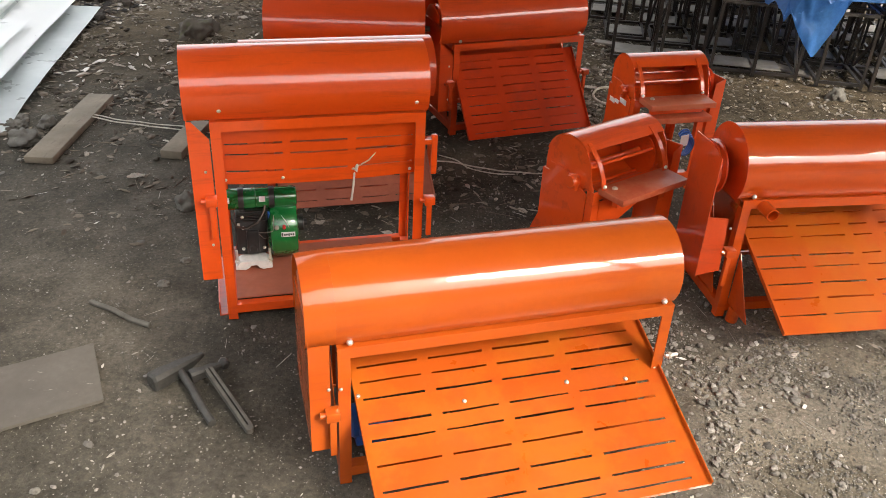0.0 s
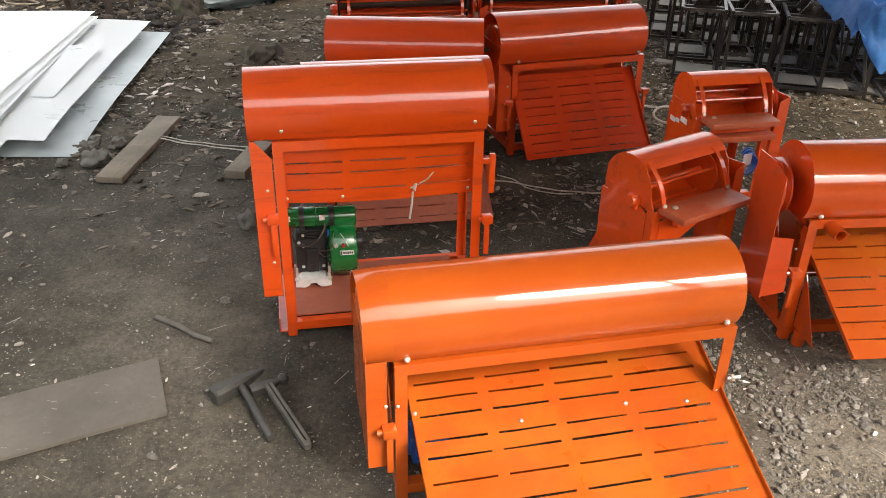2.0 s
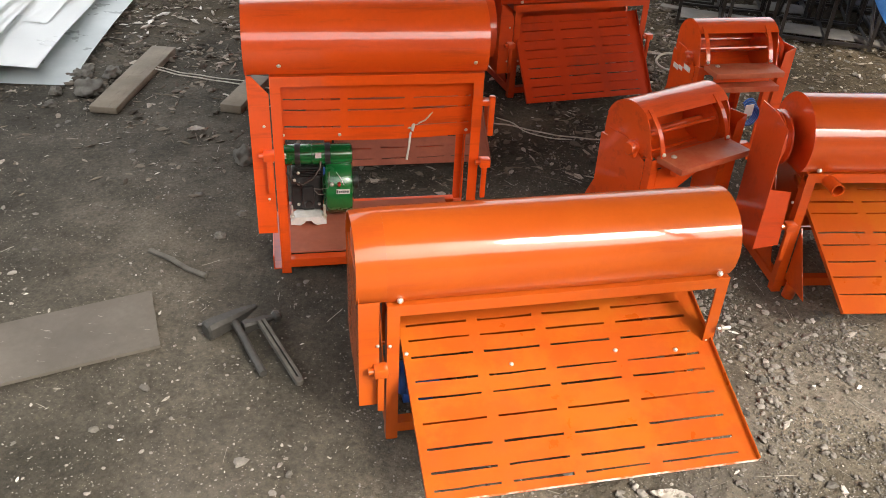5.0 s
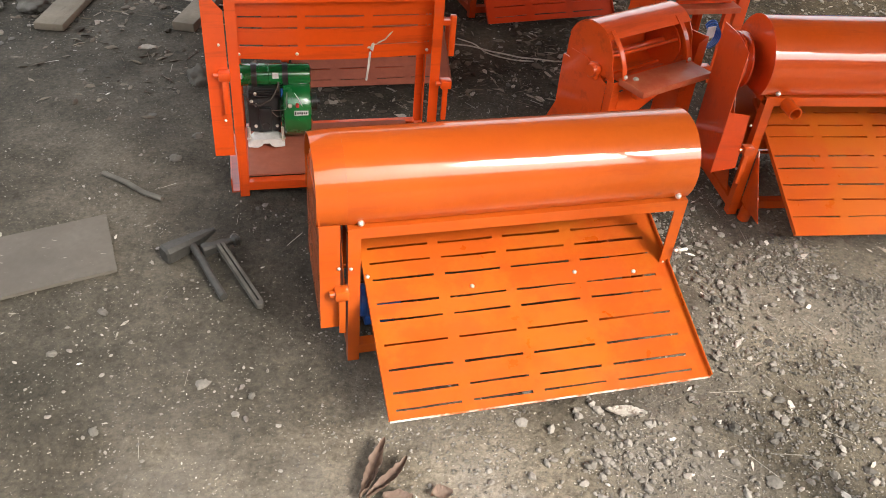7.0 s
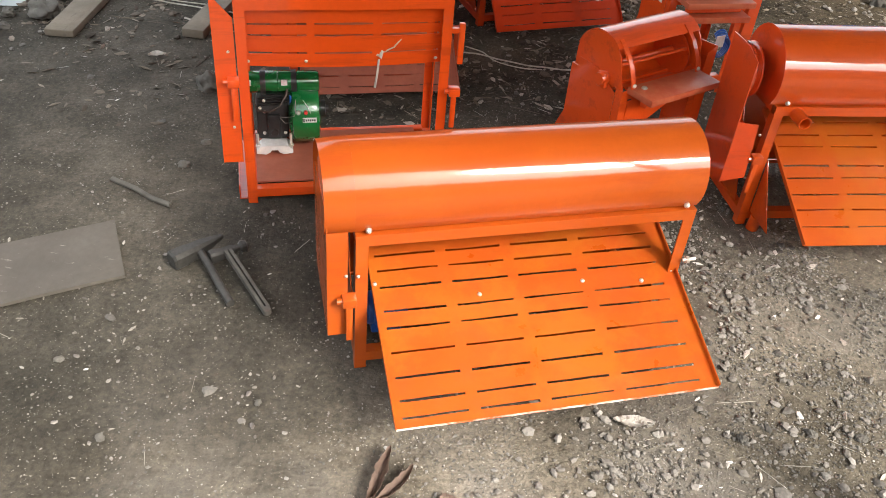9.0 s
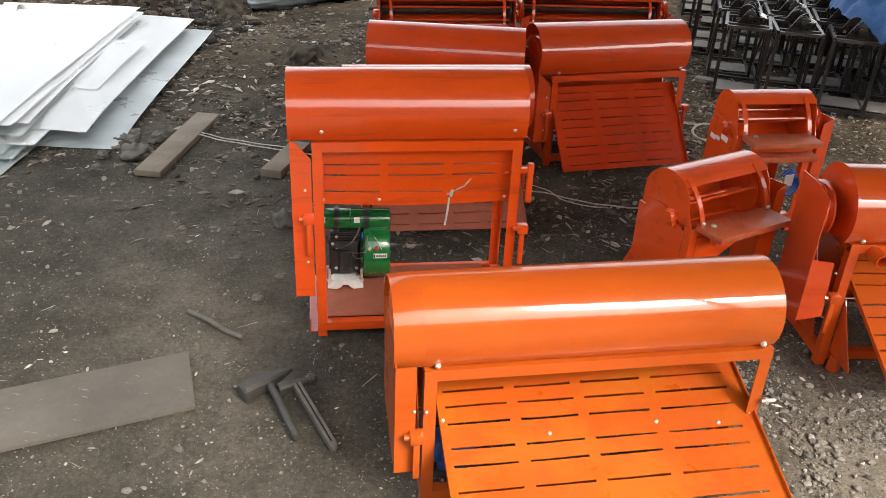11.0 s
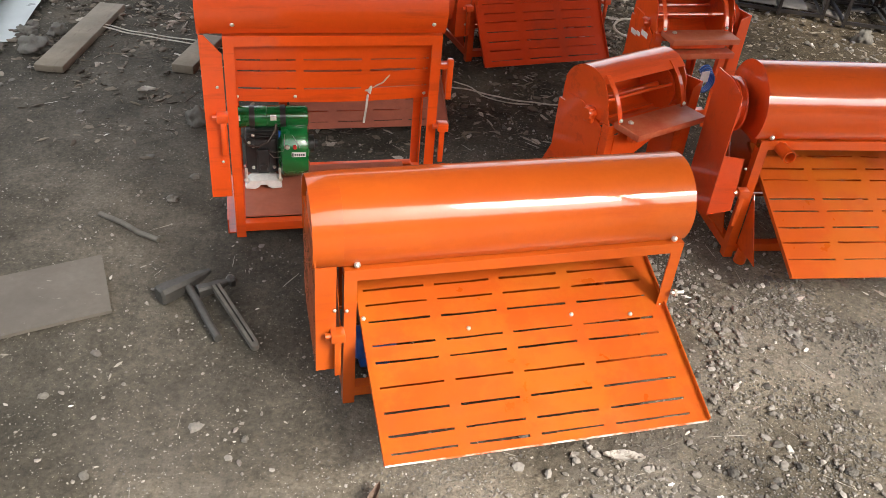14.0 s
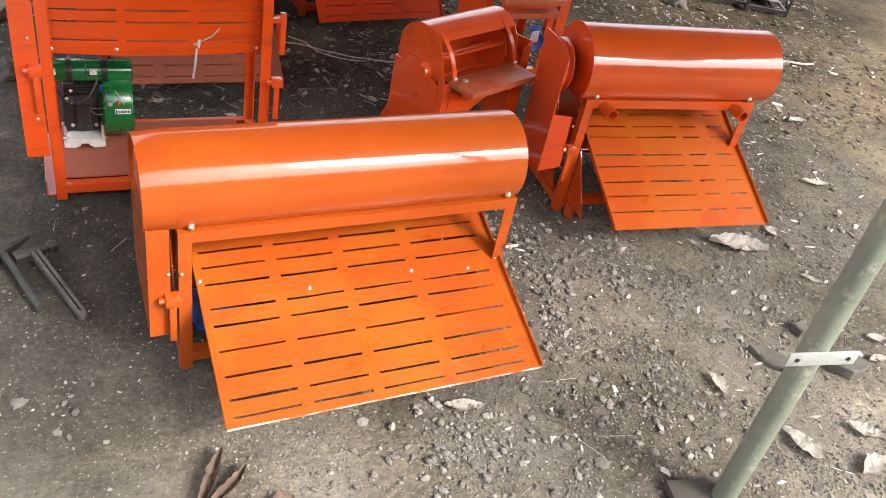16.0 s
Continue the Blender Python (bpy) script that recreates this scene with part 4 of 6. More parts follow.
# ---- green engine on the tall thresher ----
def engine(m):
    th = thing("engine", m, "small green engine with black crankcase on a white bracket", "engine")
    bm = bmesh.new()
    lathe(bm, [(0.06, 0), (0.092, 0.003), (0.104, 0.012), (0.107, 0.022), (0.107, 0.086), (0.102, 0.098), (0.074, 0.104)], along_x(0.130, 0.0, 0.117), 36)
    part("fan_housing", bm, GREEN, th, "round green enamel fan housing")
    bm = bmesh.new()
    lathe(bm, [(0.025, 0), (0.034, 0.004), (0.036, 0.010), (0.036, 0.110), (0.0345, 0.112), (0.036, 0.114), (0.036, 0.172), (0.0345, 0.174), (0.036, 0.176), (0.036, 0.238), (0.033, 0.246), (0.025, 0.249)], along_x(-0.016, -0.02, 0.236), 28)
    part("fuel_tank", bm, GREEN, th, "long green cylindrical tank")
    bm = bmesh.new()
    box(bm, 0.162, 0.226, -0.045, 0.03, 0.190, 0.226, 0.010)
    part("neck", bm, GREEN, th)
    bm = bmesh.new()
    box(bm, 0.02, 0.129, -0.05, 0.06, 0.034, 0.165, 0.012)
    part("crankcase", bm, BLACK, th, "black crankcase")
    bm = bmesh.new()
    box(bm, 0.058, 0.100, -0.068, -0.051, 0.045, 0.135, 0.006)
    lathe(bm, [(0.010, 0), (0.014, 0.002), (0.012, 0.006)], Matrix.Translation((0.079, -0.068, 0.07)) @ FRONT, 16)
    part("carburettor", bm, BLACK, th)
    bm = bmesh.new()
    box(bm, 0.045, 0.115, -0.045, 0.045, 0.162, 0.199)
    barrel = part("cylinder", bm, BLACK, th)
    for k in range(5):
        bm = bmesh.new()
        box(bm, 0.028, 0.128, -0.058, 0.05, 0.168 + k * 0.006, 0.171 + k * 0.006)
        part("cooling_fin", bm, BLACK, barrel)
    for x, low in ((0.040, 0.135), (0.140, 0.115)):
        bm = bmesh.new()
        arc_sheet(bm, x, x + 0.018, -0.02, 0.236, 0.0385, -60, 130, n=12, tail0=(-0.060, low))
        strap = part("clamp", bm, BLACK, th)
        for z in (low + 0.012, 0.188):
            bm = bmesh.new()
            dome_bolt(bm, Matrix.Translation((x + 0.009, -0.061, z)) @ FRONT, 0.006, 0.006)
            part("bolt", bm, BOLT, strap)
    bm = bmesh.new()
    lathe(bm, [(0.012, 0), (0.03, 0.002), (0.03, 0.018), (0.012, 0.02), (0.012, 0.03)], along_x(0.234, 0.0, 0.122), 18)
    part("drive_pulley", bm, BLACK, th)
    bm = bmesh.new()
    prism(bm, [(0.016, -0.10, 0.008), (0.048, -0.10, 0.004), (0.062, -0.10, 0.012), (0.067, -0.10, 0.020), (0.087, -0.10, 0.020), (0.092, -0.10, 0.012), (0.106, -0.10, 0.004), (0.138, -0.10, 0.008), (0.138, -0.10, 0.020), (0.120, -0.10, 0.036), (0.034, -0.10, 0.036), (0.016, -0.10, 0.020)], (0, 0.05, 0))
    box(bm, 0.036, 0.118, -0.05, 0.06, 0.002, 0.032)
    part("mount", bm, WHITE, th, "white cast mount")
    for x in (0.022, 0.132):
        bm = bmesh.new()
        tube(bm, [(x, -0.085, -0.001), (x, -0.085, 0.075)], 0.0045, 8)
        lathe(bm, [(0.009, 0), (0.009, 0.007)], Matrix.Translation((x, -0.085, 0.028)), 6)
        part("stud", bm, BOLT, th)
    bm = bmesh.new()
    box(bm, 0.173, 0.219, -0.1082, -0.1062, 0.129, 0.146)
    lab = part("label", bm, LABEL, th, "white printed label")
    bm = bmesh.new()
    box(bm, 0.174, 0.179, -0.1088, -0.1083, 0.131, 0.144)
    for i in range(5):
        box(bm, 0.182 + i * 0.007, 0.187 + i * 0.007, -0.1088, -0.1083, 0.133 + 0.001 * (i % 2), 0.141)
    part("label_marks", bm, BLACK, lab)
    for x0, x1 in ((-0.006, 0.012), (0.108, 0.128)):
        bm = bmesh.new()
        box(bm, x0, x1, -0.0585, -0.052, 0.240, 0.258)
        part("sticker", bm, LABEL, th)
    bm = bmesh.new()
    lathe(bm, [(0.006, 0), (0.006, 0.012), (0.004, 0.014)], Matrix.Translation((0.184, -0.094, 0.162)) @ FRONT, 12)
    part("stop_button", bm, RED, th)
    bm = bmesh.new()
    dome_bolt(bm, Matrix.Translation((0.160, -0.094, 0.160)) @ FRONT, 0.008, 0.012)
    part("bolt", bm, BOLT, th)
    for pts, r, mt in (([(0.012, -0.055, 0.185), (0.03, -0.085, 0.165), (0.065, -0.09, 0.160), (0.10, -0.085, 0.178), (0.123, -0.065, 0.21), (0.126, -0.05, 0.225)], 0.004, STEEL),
                       ([(0.10, -0.07, 0.13), (0.12, -0.095, 0.142), (0.145, -0.10, 0.148), (0.15, -0.10, 0.160), (0.152, -0.08, 0.20)], 0.0013, WORN),
                       ([(0.10, -0.07, 0.125), (0.115, -0.09, 0.118), (0.14, -0.095, 0.122), (0.148, -0.09, 0.14)], 0.0013, WORN),
                       ([(0.176, -0.075, 0.195), (0.190, -0.092, 0.180), (0.200, -0.102, 0.160)], 0.0011, GALV_DULL),
                       ([(0.135, -0.062, 0.205), (0.137, -0.066, 0.16)], 0.004, MOTOR_BLUE)):
        bm = bmesh.new()
        tube(bm, pts, r, 8)
        part("cable", bm, mt, th)
    for x, z in ((0.035, 0.155), (0.045, 0.06), (0.115, 0.06)):
        bm = bmesh.new()
        dome_bolt(bm, Matrix.Translation((x, -0.05, z)) @ FRONT, 0.006, 0.007)
        part("bolt", bm, BOLT, th)
    return th


a_m2 = radians(15.6)
engine(pose(-0.687 + 0.03 * math.cos(a_m2) - 0.295 * math.sin(a_m2), 2.200 + 0.03 * math.sin(a_m2) + 0.295 * math.cos(a_m2), 0.058, 0, 0, 14))

# knotted white tie on the folded tray
tie = thing("string_tie", pose(-0.687, 2.215, -0.02, 0, 0, 15.6), "knotted white string tied through a tray slot", "string")
bm = bmesh.new()
tube(bm, [(0.425, 0.055, 0.515), (0.424, 0.035, 0.49), (0.42, 0.03, 0.45), (0.413, 0.03, 0.40)], 0.0036, 8)
part("tail", bm, ROPE, tie)
bm = bmesh.new()
tube(bm, [(0.428, 0.055, 0.515), (0.433, 0.035, 0.52), (0.428, 0.03, 0.50), (0.42, 0.034, 0.505), (0.425, 0.05, 0.52)], 0.006, 8)
part("knot", bm, ROPE, tie)
bm = bmesh.new()
tube(bm, [(0.43, 0.045, 0.505), (0.45, 0.03, 0.525), (0.468, 0.028, 0.535), (0.49, 0.03, 0.56)], 0.0022, 6)
part("loose_end", bm, ROPE, tie)


# ---- tools and boards on the dirt ----
def hammer(m, prof, label, handle, r, split=False):
    """prof: (x, half width, low, high) along the head."""
    th = thing("hammer", m, label, "hammer", "hammers on the dirt")
    bm = bmesh.new()
    rings = []
    for x, w, lo, hi in prof:
        c, h = (lo + hi) / 2, (hi - lo) / 2
        rings.append([bm.verts.new((x, a * w, c + b * h)) for a, b in ((-1, -0.6), (-0.6, -1), (0.6, -1), (1, -0.6), (1, 0.6), (0.6, 1), (-0.6, 1), (-1, 0.6))])
    for ra, rb in zip(rings, rings[1:]):
        for i in range(8):
            bm.faces.new((ra[i], ra[(i + 1) % 8], rb[(i + 1) % 8], rb[i]))
    bm.faces.new(rings[0])
    bm.faces.new(rings[-1])
    part("head", bm, IRON, th, "dark worn iron head", 25)
    bm = bmesh.new()
    if split:
        for dx in (-0.011, 0.003):
            prism(bm, [(dx, -0.012, 0.026), (dx + 0.009, -0.012, 0.026), (dx + 0.009, -handle + 0.012, 0.006), (dx, -handle + 0.012, 0.006)], (0, 0, 0.017))
        lathe(bm, [(0.010, 0), (0.012, 0.002), (0.012, 0.016), (0.010, 0.018)], Matrix.Translation((0.0, -handle + 0.008, 0.005)), 16)
        part("handle", bm, SPLIT, th, "worn handle split along its length")
    else:
        tube(bm, [(0, -0.010, 0.03), (-0.016, -handle * 0.35, 0.026), (-0.038, -handle * 0.7, r + 0.004), (-0.056, -handle, r + 0.002)], r, 12)
        part("handle", bm, IRON, th)
    return th


hammer(pose(-0.754, 1.908, 0.0, 0, 0, 50), ((-0.086, 0.021, 0.004, 0.046), (-0.080, 0.027, 0.0, 0.053), (-0.045, 0.026, 0.0, 0.053), (-0.02, 0.023, 0.002, 0.050), (0.010, 0.021, 0.004, 0.050), (0.05, 0.014, 0.016, 0.046), (0.086, 0.007, 0.028, 0.041)),
       "large iron hammer with a short dark pipe handle lying on dirt", 0.25, 0.0115)
hammer(pose(-0.668, 1.912, 0.0, 0, 0, 38), ((-0.052, 0.016, 0.008, 0.042), (-0.044, 0.018, 0.006, 0.044), (-0.015, 0.014, 0.008, 0.040), (0.015, 0.015, 0.008, 0.040), (0.032, 0.009, 0.018, 0.036), (0.040, 0.009, 0.018, 0.036), (0.046, 0.015, 0.012, 0.042), (0.058, 0.015, 0.012, 0.042), (0.064, 0.008, 0.02, 0.034)),
       "smaller iron hammer with a worn split handle", 0.29, 0.0, True)

bm = bmesh.new()
prism(bm, [(-1.05, 2.028, 0.002), (-1.73, 1.60, 0.002), (-1.60, 1.36, 0.002), (-0.923, 1.779, 0.002)], (0, 0, 0.010))
bmesh.ops.subdivide_edges(bm, edges=[e for e in bm.edges if e.calc_length() > 0.1], cuts=6)
for v in bm.verts:
    v.co += Vector((0, 0.004 * noise.noise(v.co * 14), 0))
solid("board", bm, BOARD, Matrix(), "flat dusty grey board lying on the dirt", "board")

bm = bmesh.new()
tube(bm, [(-1.14, 2.24, 0.014), (-1.05, 2.20, 0.015), (-0.98, 2.155, 0.015), (-0.91, 2.13, 0.014)], 0.0085, 10)
solid("rod", bm, SPLIT, Matrix(), "short bent dusty brown rod on the dirt", "rod")


def plank(p, q, w, h, label):
    p, q = Vector((*p, 0)), Vector((*q, 0))
    d = q - p
    bm = bmesh.new()
    box(bm, 0, d.length, -w / 2, w / 2, 0, h, 0.005)
    solid("plank", bm, WOOD, Matrix.Translation(p) @ Euler((0, 0, math.atan2(d.y, d.x))).to_matrix().to_4x4(), label, "plank", "loose planks")


plank((-1.768, 3.262), (-1.794, 4.045), 0.125, 0.032, "weathered grey wooden plank with cord tied round it")
plank((-1.23, 3.38), (-1.20, 3.75), 0.10, 0.04, "short weathered plank lying by the thresher")


def cord(pts, r, label, mat=ROPE):
    bm = bmesh.new()
    fine = []
    for _ in range(2):
        pts = [pts[0]] + [tuple(p * w + q * (1 - w) for p, q in zip(a, b)) for a, b in zip(pts, pts[1:]) for w in (0.75, 0.25)] + [pts[-1]]
    for a, b in zip(pts, pts[1:]):
        for k in range(6):
            f = k / 6
            x, y = a[0] + (b[0] - a[0]) * f, a[1] + (b[1] - a[1]) * f
            fine.append((x + 0.01 * noise.noise((x * 9, y * 9, 1)), y + 0.012 * noise.noise((x * 9, y * 9, 4)), 0.008 + (a[2] + (b[2] - a[2]) * f)))
    tube(bm, fine, r, 6)
    solid("cord", bm, mat, Matrix(), label, "cord", "cords on the dirt")


cord([(-1.72, 3.74, 0.02), (-1.5, 3.72, 0), (-1.3, 3.70, 0), (-1.0, 3.66, 0), (-0.6, 3.52, 0), (-0.05, 3.50, 0), (0.08, 3.47, 0), (0.25, 3.42, 0), (0.46, 3.43, 0), (0.56, 3.46, 0)], 0.0034, "long pale cord lying across the dirt")
cord([(-1.72, 3.77, 0.02), (-1.5, 3.75, 0), (-1.25, 3.74, 0)], 0.003, "short pale cord beside the plank")
cord([(-0.05, 3.56, 0), (0.03, 3.52, 0), (0.12, 3.40, 0), (0.30, 3.40, 0)], 0.0028, "thin pale cord looping on the dirt")
cord([(-1.28, 5.12, 0.01), (-1.1, 4.9, 0.01), (-0.95, 4.75, 0.0)], 0.012, "pale thin stick lying on the dirt")
cord([(0.90, 4.42, 0.07), (0.84, 4.40, 0.08), (0.78, 4.37, 0.08), (0.75, 4.32, 0.06), (0.78, 4.27, 0.04), (0.87, 4.28, 0.02)], 0.0065, "white hose looped on the gravel behind the sheller")


cord([(-3.99, 6.75, 0.08), (-4.0, 6.55, 0.06), (-3.97, 6.3, 0.05), (-3.9, 6.16, 0.05), (-3.72, 6.14, 0.05), (-3.62, 6.2, 0.05), (-3.75, 6.24, 0.06), (-3.9, 6.3, 0.07), (-3.92, 6.5, 0.08), (-3.9, 6.72, 0.1)], 0.006, "dusty hose coiled in the rubbish", WOOD)
cord([(2.60, 3.97, 0.01), (2.69, 3.99, 0.0), (2.78, 4.01, 0.0)], 0.006, "pale stick lying on the dirt")
bm = bmesh.new()
lathe(bm, [(0.03, 0), (0.032, 0.004), (0.036, 0.07), (0.033, 0.07), (0.028, 0.01)], pose(-3.55, 5.17, 0.20, 80, 0, 60), 16)
solid("cup", bm, WHITE, Matrix(), "white plastic cup lying on the sheets", "cup")
coil = thing("cable_coil", pose(0.835, 2.76, 0.455, 0, 0, 30), "blue cable coil with a white tag hung on the sheller", "cable")
for k in range(4):
    bm = bmesh.new()
    tube(bm, [(0.035 * math.cos(a) + 0.006 * k, 0.012 * k, 0.035 * math.sin(a) * (1 + 0.1 * k)) for a in np.linspace(-2.2, 2.4, 14)], 0.004, 6)
    part("loop", bm, MOTOR_BLUE, coil)
bm = bmesh.new()
box(bm, -0.035, 0.0, -0.006, -0.003, 0.005, 0.045)
part("tag", bm, LABEL, coil, "white paper tag")


def rock(name, x, y, size, seed, label, category="stone", mat=STONE, z=0.0, group=""):
    bm = bmesh.new()
    bmesh.ops.create_icosphere(bm, subdivisions=4, radius=1)
    for v in bm.verts:
        d = 1 + 0.05 * noise.noise(v.co * 14) + 0.35 * noise.noise(v.co * 1.3 + Vector((seed, 0, 0))) + 0.30 * noise.noise(v.co * 2.4 + Vector((0, seed, 0))) + 0.14 * noise.noise(v.co * 6)
        v.co = Vector((v.co.x * size[0] * d, v.co.y * size[1] * d, max(-0.35, v.co.z) * size[2] * d))
    solid(name, bm, mat, pose(x, y, z + size[2] * 0.3, 0, 0, seed * 47), label, category, group, angle=70)


rock("stone", -1.03, 2.96, (0.05, 0.04, 0.045), 1, "grey stone beside the tall thresher")
rock("stone", -2.50, 6.28, (0.15, 0.12, 0.13), 2, "large dark stone propping the sheet pile", mat=MOSSY)
rock("stone", -1.93, 3.48, (0.075, 0.06, 0.045), 3, "earthy stone beside the sheet pile")


def slab(x, y, yaw, tilt, outline, h, label):
    """A broken piece of flat concrete."""
    bm = bmesh.new()
    prism(bm, [(p, q, 0) for p, q in outline], (0, 0, h))
    bmesh.ops.bevel(bm, geom=list(bm.edges), offset=0.004, segments=1, affect="EDGES")
    bmesh.ops.triangulate(bm, faces=list(bm.faces))
    bmesh.ops.subdivide_edges(bm, edges=[e for e in bm.edges if e.calc_length() > 0.03], cuts=2)
    for v in bm.verts:
        v.co += Vector((noise.noise(v.co * 20), noise.noise(v.co * 20 + Vector((9, 0, 0))), noise.noise(v.co * 24 + Vector((0, 7, 0))))) * 0.013
    solid("concrete_lump", bm, STONE, pose(x, y, -0.008, tilt, 0, yaw), label, "concrete", "broken concrete near the pole", angle=28)


slab(1.405, 1.71, -48, 5, [(0.0, 0.0), (0.07, -0.01), (0.15, 0.0), (0.15, 0.045), (0.09, 0.05), (0.03, 0.03)], 0.028, "ledge of earthy broken concrete near the pole")
slab(1.66, 1.61, 10, -4, [(0.0, 0.03), (0.05, -0.02), (0.12, 0.0), (0.13, 0.07), (0.07, 0.10), (0.01, 0.09)], 0.040, "broken grey concrete lump near the pole")
slab(1.62, 1.78, 40, 8, [(0.0, 0.0), (0.05, -0.01), (0.06, 0.04), (0.01, 0.04)], 0.03, "small broken concrete lump near the pole")
rock("stone", -1.60, 5.12, (0.14, 0.10, 0.085), 9, "mossy earth-covered stone in the dark soil", mat=MOSSY, z=0.02)
rock("stone", 2.20, 4.66, (0.05, 0.04, 0.05), 8, "pale stone on the litter beside the frames")
rock("stone", 1.75, 3.9, (0.06, 0.05, 0.04), 6, "pale stone on the gravel")

for x, y, k, seed in ((-0.844, 1.901, 0.017, 31), (-0.888, 1.795, 0.010, 32), (-0.721, 1.737, 0.009, 33), (-0.931, 1.463, 0.014, 34), (-0.893, 1.249, 0.013, 35), (-0.471, 1.400, 0.014, 36), (-0.437, 1.301, 0.014, 37)):
    rock("pale_chip", x, y, (k * 0.62, k * 0.36, k * 0.22), seed, "flat pale chip lying on the dirt", "chip", WORN, group="white chips on the dirt")
for x, y, k, seed in ((-0.643, 1.987, 0.016, 41), (-0.949, 2.385, 0.020, 42), (-0.919, 2.539, 0.018, 43), (-0.440, 1.373, 0.010, 44), (-0.772, 1.218, 0.012, 45), (-0.967, 1.445, 0.012, 46), (0.807, 1.909, 0.017, 47), (0.762, 1.424, 0.016, 48), (0.946, 1.463, 0.014, 49), (1.071, 1.464, 0.016, 50)):
    rock("stone", x, y, (k, k * 0.75, k * 0.6), seed, "small grey stone half sunk in the dirt", mat=PEBBLE, group="small stones on the dirt")
rnd = random.Random(21)
for i in range(9):
    k = rnd.uniform(0.02, 0.045)
    rock("stone", -1.98 + rnd.uniform(-0.1, 0.12), 3.50 + rnd.uniform(-0.22, 0.25), (k, k * 0.8, k * 0.7), 7 + i, "lump of earthy rubble beside the sheet pile", group="rubble by the sheets")


# ---- galvanised sheet piles ----
def metal_sheet(x, y, z, yaw, w, l, droop, seed, hole=None, group="", back=0.0, mat=None):
    """A flat sheet whose front right corner is at (x, y); it runs w to the left and l to the back."""
    bm = bmesh.new()
    nu, nv = 12, 16
    us = [w * i / nu for i in range(nu + 1)]
    vs = [l * j / nv for j in range(nv + 1)]
    rows = []
    for v in vs:
        row = []
        for u in us:
            f = max(0.0, 1 - v / 0.7)
            r = max(0.0, 1 - u / 0.5)
            h = z - droop * f * f - 0.4 * droop * r * r + back * (v / l) + 0.010 * noise.noise((u * 2.2 + seed, v * 2.2, seed)) + 0.018 * max(0.0, 1 - (u + v) / 0.3) * noise.noise((seed, 4.0, 1.0))
            row.append(bm.verts.new((-u, v, max(h, 0.004))))
        rows.append(row)
    fs = []
    for j in range(nv):
        for i in range(nu):
            if hole and hole[0] <= i < hole[1] and hole[2] <= j < hole[3]:
                continue
            fs.append(bm.faces.new((rows[j][i], rows[j][i + 1], rows[j + 1][i + 1], rows[j + 1][i])))
    bmesh.ops.solidify(bm, geom=fs, thickness=0.0015)
    solid("metal_sheet", bm, mat or GALV, pose(x, y, 0, 0, 0, yaw), "bright galvanised metal sheet in a slumped pile", "metal sheet", group)


G1 = "sheets in the near pile"
for i, (x, y, z, yaw, d, length, dull) in enumerate((
    (-2.39, 3.12, 0.010, 5, 0.004, 2.0, True), (-2.44, 3.20, 0.024, 7, 0.008, 2.05, True), (-2.054, 3.522, 0.036, 8.6, 0.026, 2.04, True), (-2.40, 3.24, 0.050, 9, 0.012, 2.0, True),
    (-2.46, 3.26, 0.064, 6, 0.012, 2.05, True), (-2.36, 3.36, 0.076, 8, 0.014, 2.0, False), (-2.27, 3.60, 0.088, 7.4, 0.02, 1.95, False), (-2.21, 3.55, 0.104, 8.2, 0.03, 2.05, False),
    (-2.43, 3.38, 0.116, 10, 0.015, 2.0, True), (-2.40, 4.03, 0.130, 6.5, 0.006, 0.80, False), (-2.44, 3.46, 0.142, 10.2, 0.015, 2.0, False), (-2.46, 3.36, 0.156, 9.2, 0.012, 2.1, False), (-2.50, 3.265, 0.172, 8.5, 0.012, 2.22, False))):
    metal_sheet(x, y, z, yaw, 1.22, length, d, i * 3.7, group=G1, back=0.03, mat=GALV_DULL if dull else GALV)
G2 = "sheets in the far pile"
for i in range(13):
    rnd = random.Random(i)
    z = 0.015 + i * 0.0115
    off = 0.0 if i == 12 else 0.13
    metal_sheet(-1.40 + rnd.uniform(-off, off * 0.3), 7.24 + rnd.uniform(-off, off * 0.5), z, 44 + rnd.uniform(-4, 4) * (off > 0), 1.22, 1.80, 0.014, i * 2.1, hole=(5, 8, 9, 11) if i >= 4 else None, group=G2, mat=GALV_DULL if i % 3 == 1 else GALV)
metal_sheet(0.76, 8.46, 0.522, -4, 0.60, 0.45, 0.0, 71.0, back=0.06)
bm = bmesh.new()
prism(bm, [(-3.409, 4.789, 0.196), (-3.32, 4.465, 0.192), (-3.457, 4.449, 0.40), (-3.542, 4.762, 0.41)], (0.002, 0.0, 0.002))
solid("metal_offcut", bm, GALV, Matrix(), "slanting strip of galvanised sheet on the pile", "metal sheet")


# ---- steel stand and post at the back ----
def open_stand(m, lx, ly, h, label, mat=STEEL, s=0.04):
    th = thing("steel_stand", m, label, "stand")
    for x, u in ((0, 1), (lx, -1)):
        for y, v in ((0, 1), (ly, -1)):
            bm = bmesh.new()
            angle_bar(bm, (x, y, 0), (x, y, h - s), (u, 0, 0), (0, v, 0), s, 0.005)
            part("leg", bm, mat, th)
    for z in (h, 0.14):
        for y, v in ((0, 1), (ly, -1)):
            bm = bmesh.new()
            angle_bar(bm, (s, y, z), (lx - s, y, z), (0, v, 0), (0, 0, -1), s, 0.005)
            part("rail", bm, mat, th)
        for x, u in ((0.001, 1), (lx - 0.001, -1)):
            bm = bmesh.new()
            angle_bar(bm, (x, s, z), (x, ly - s, z), (u, 0, 0), (0, 0, -1), s, 0.005)
            part("rail", bm, mat, th)
    return th


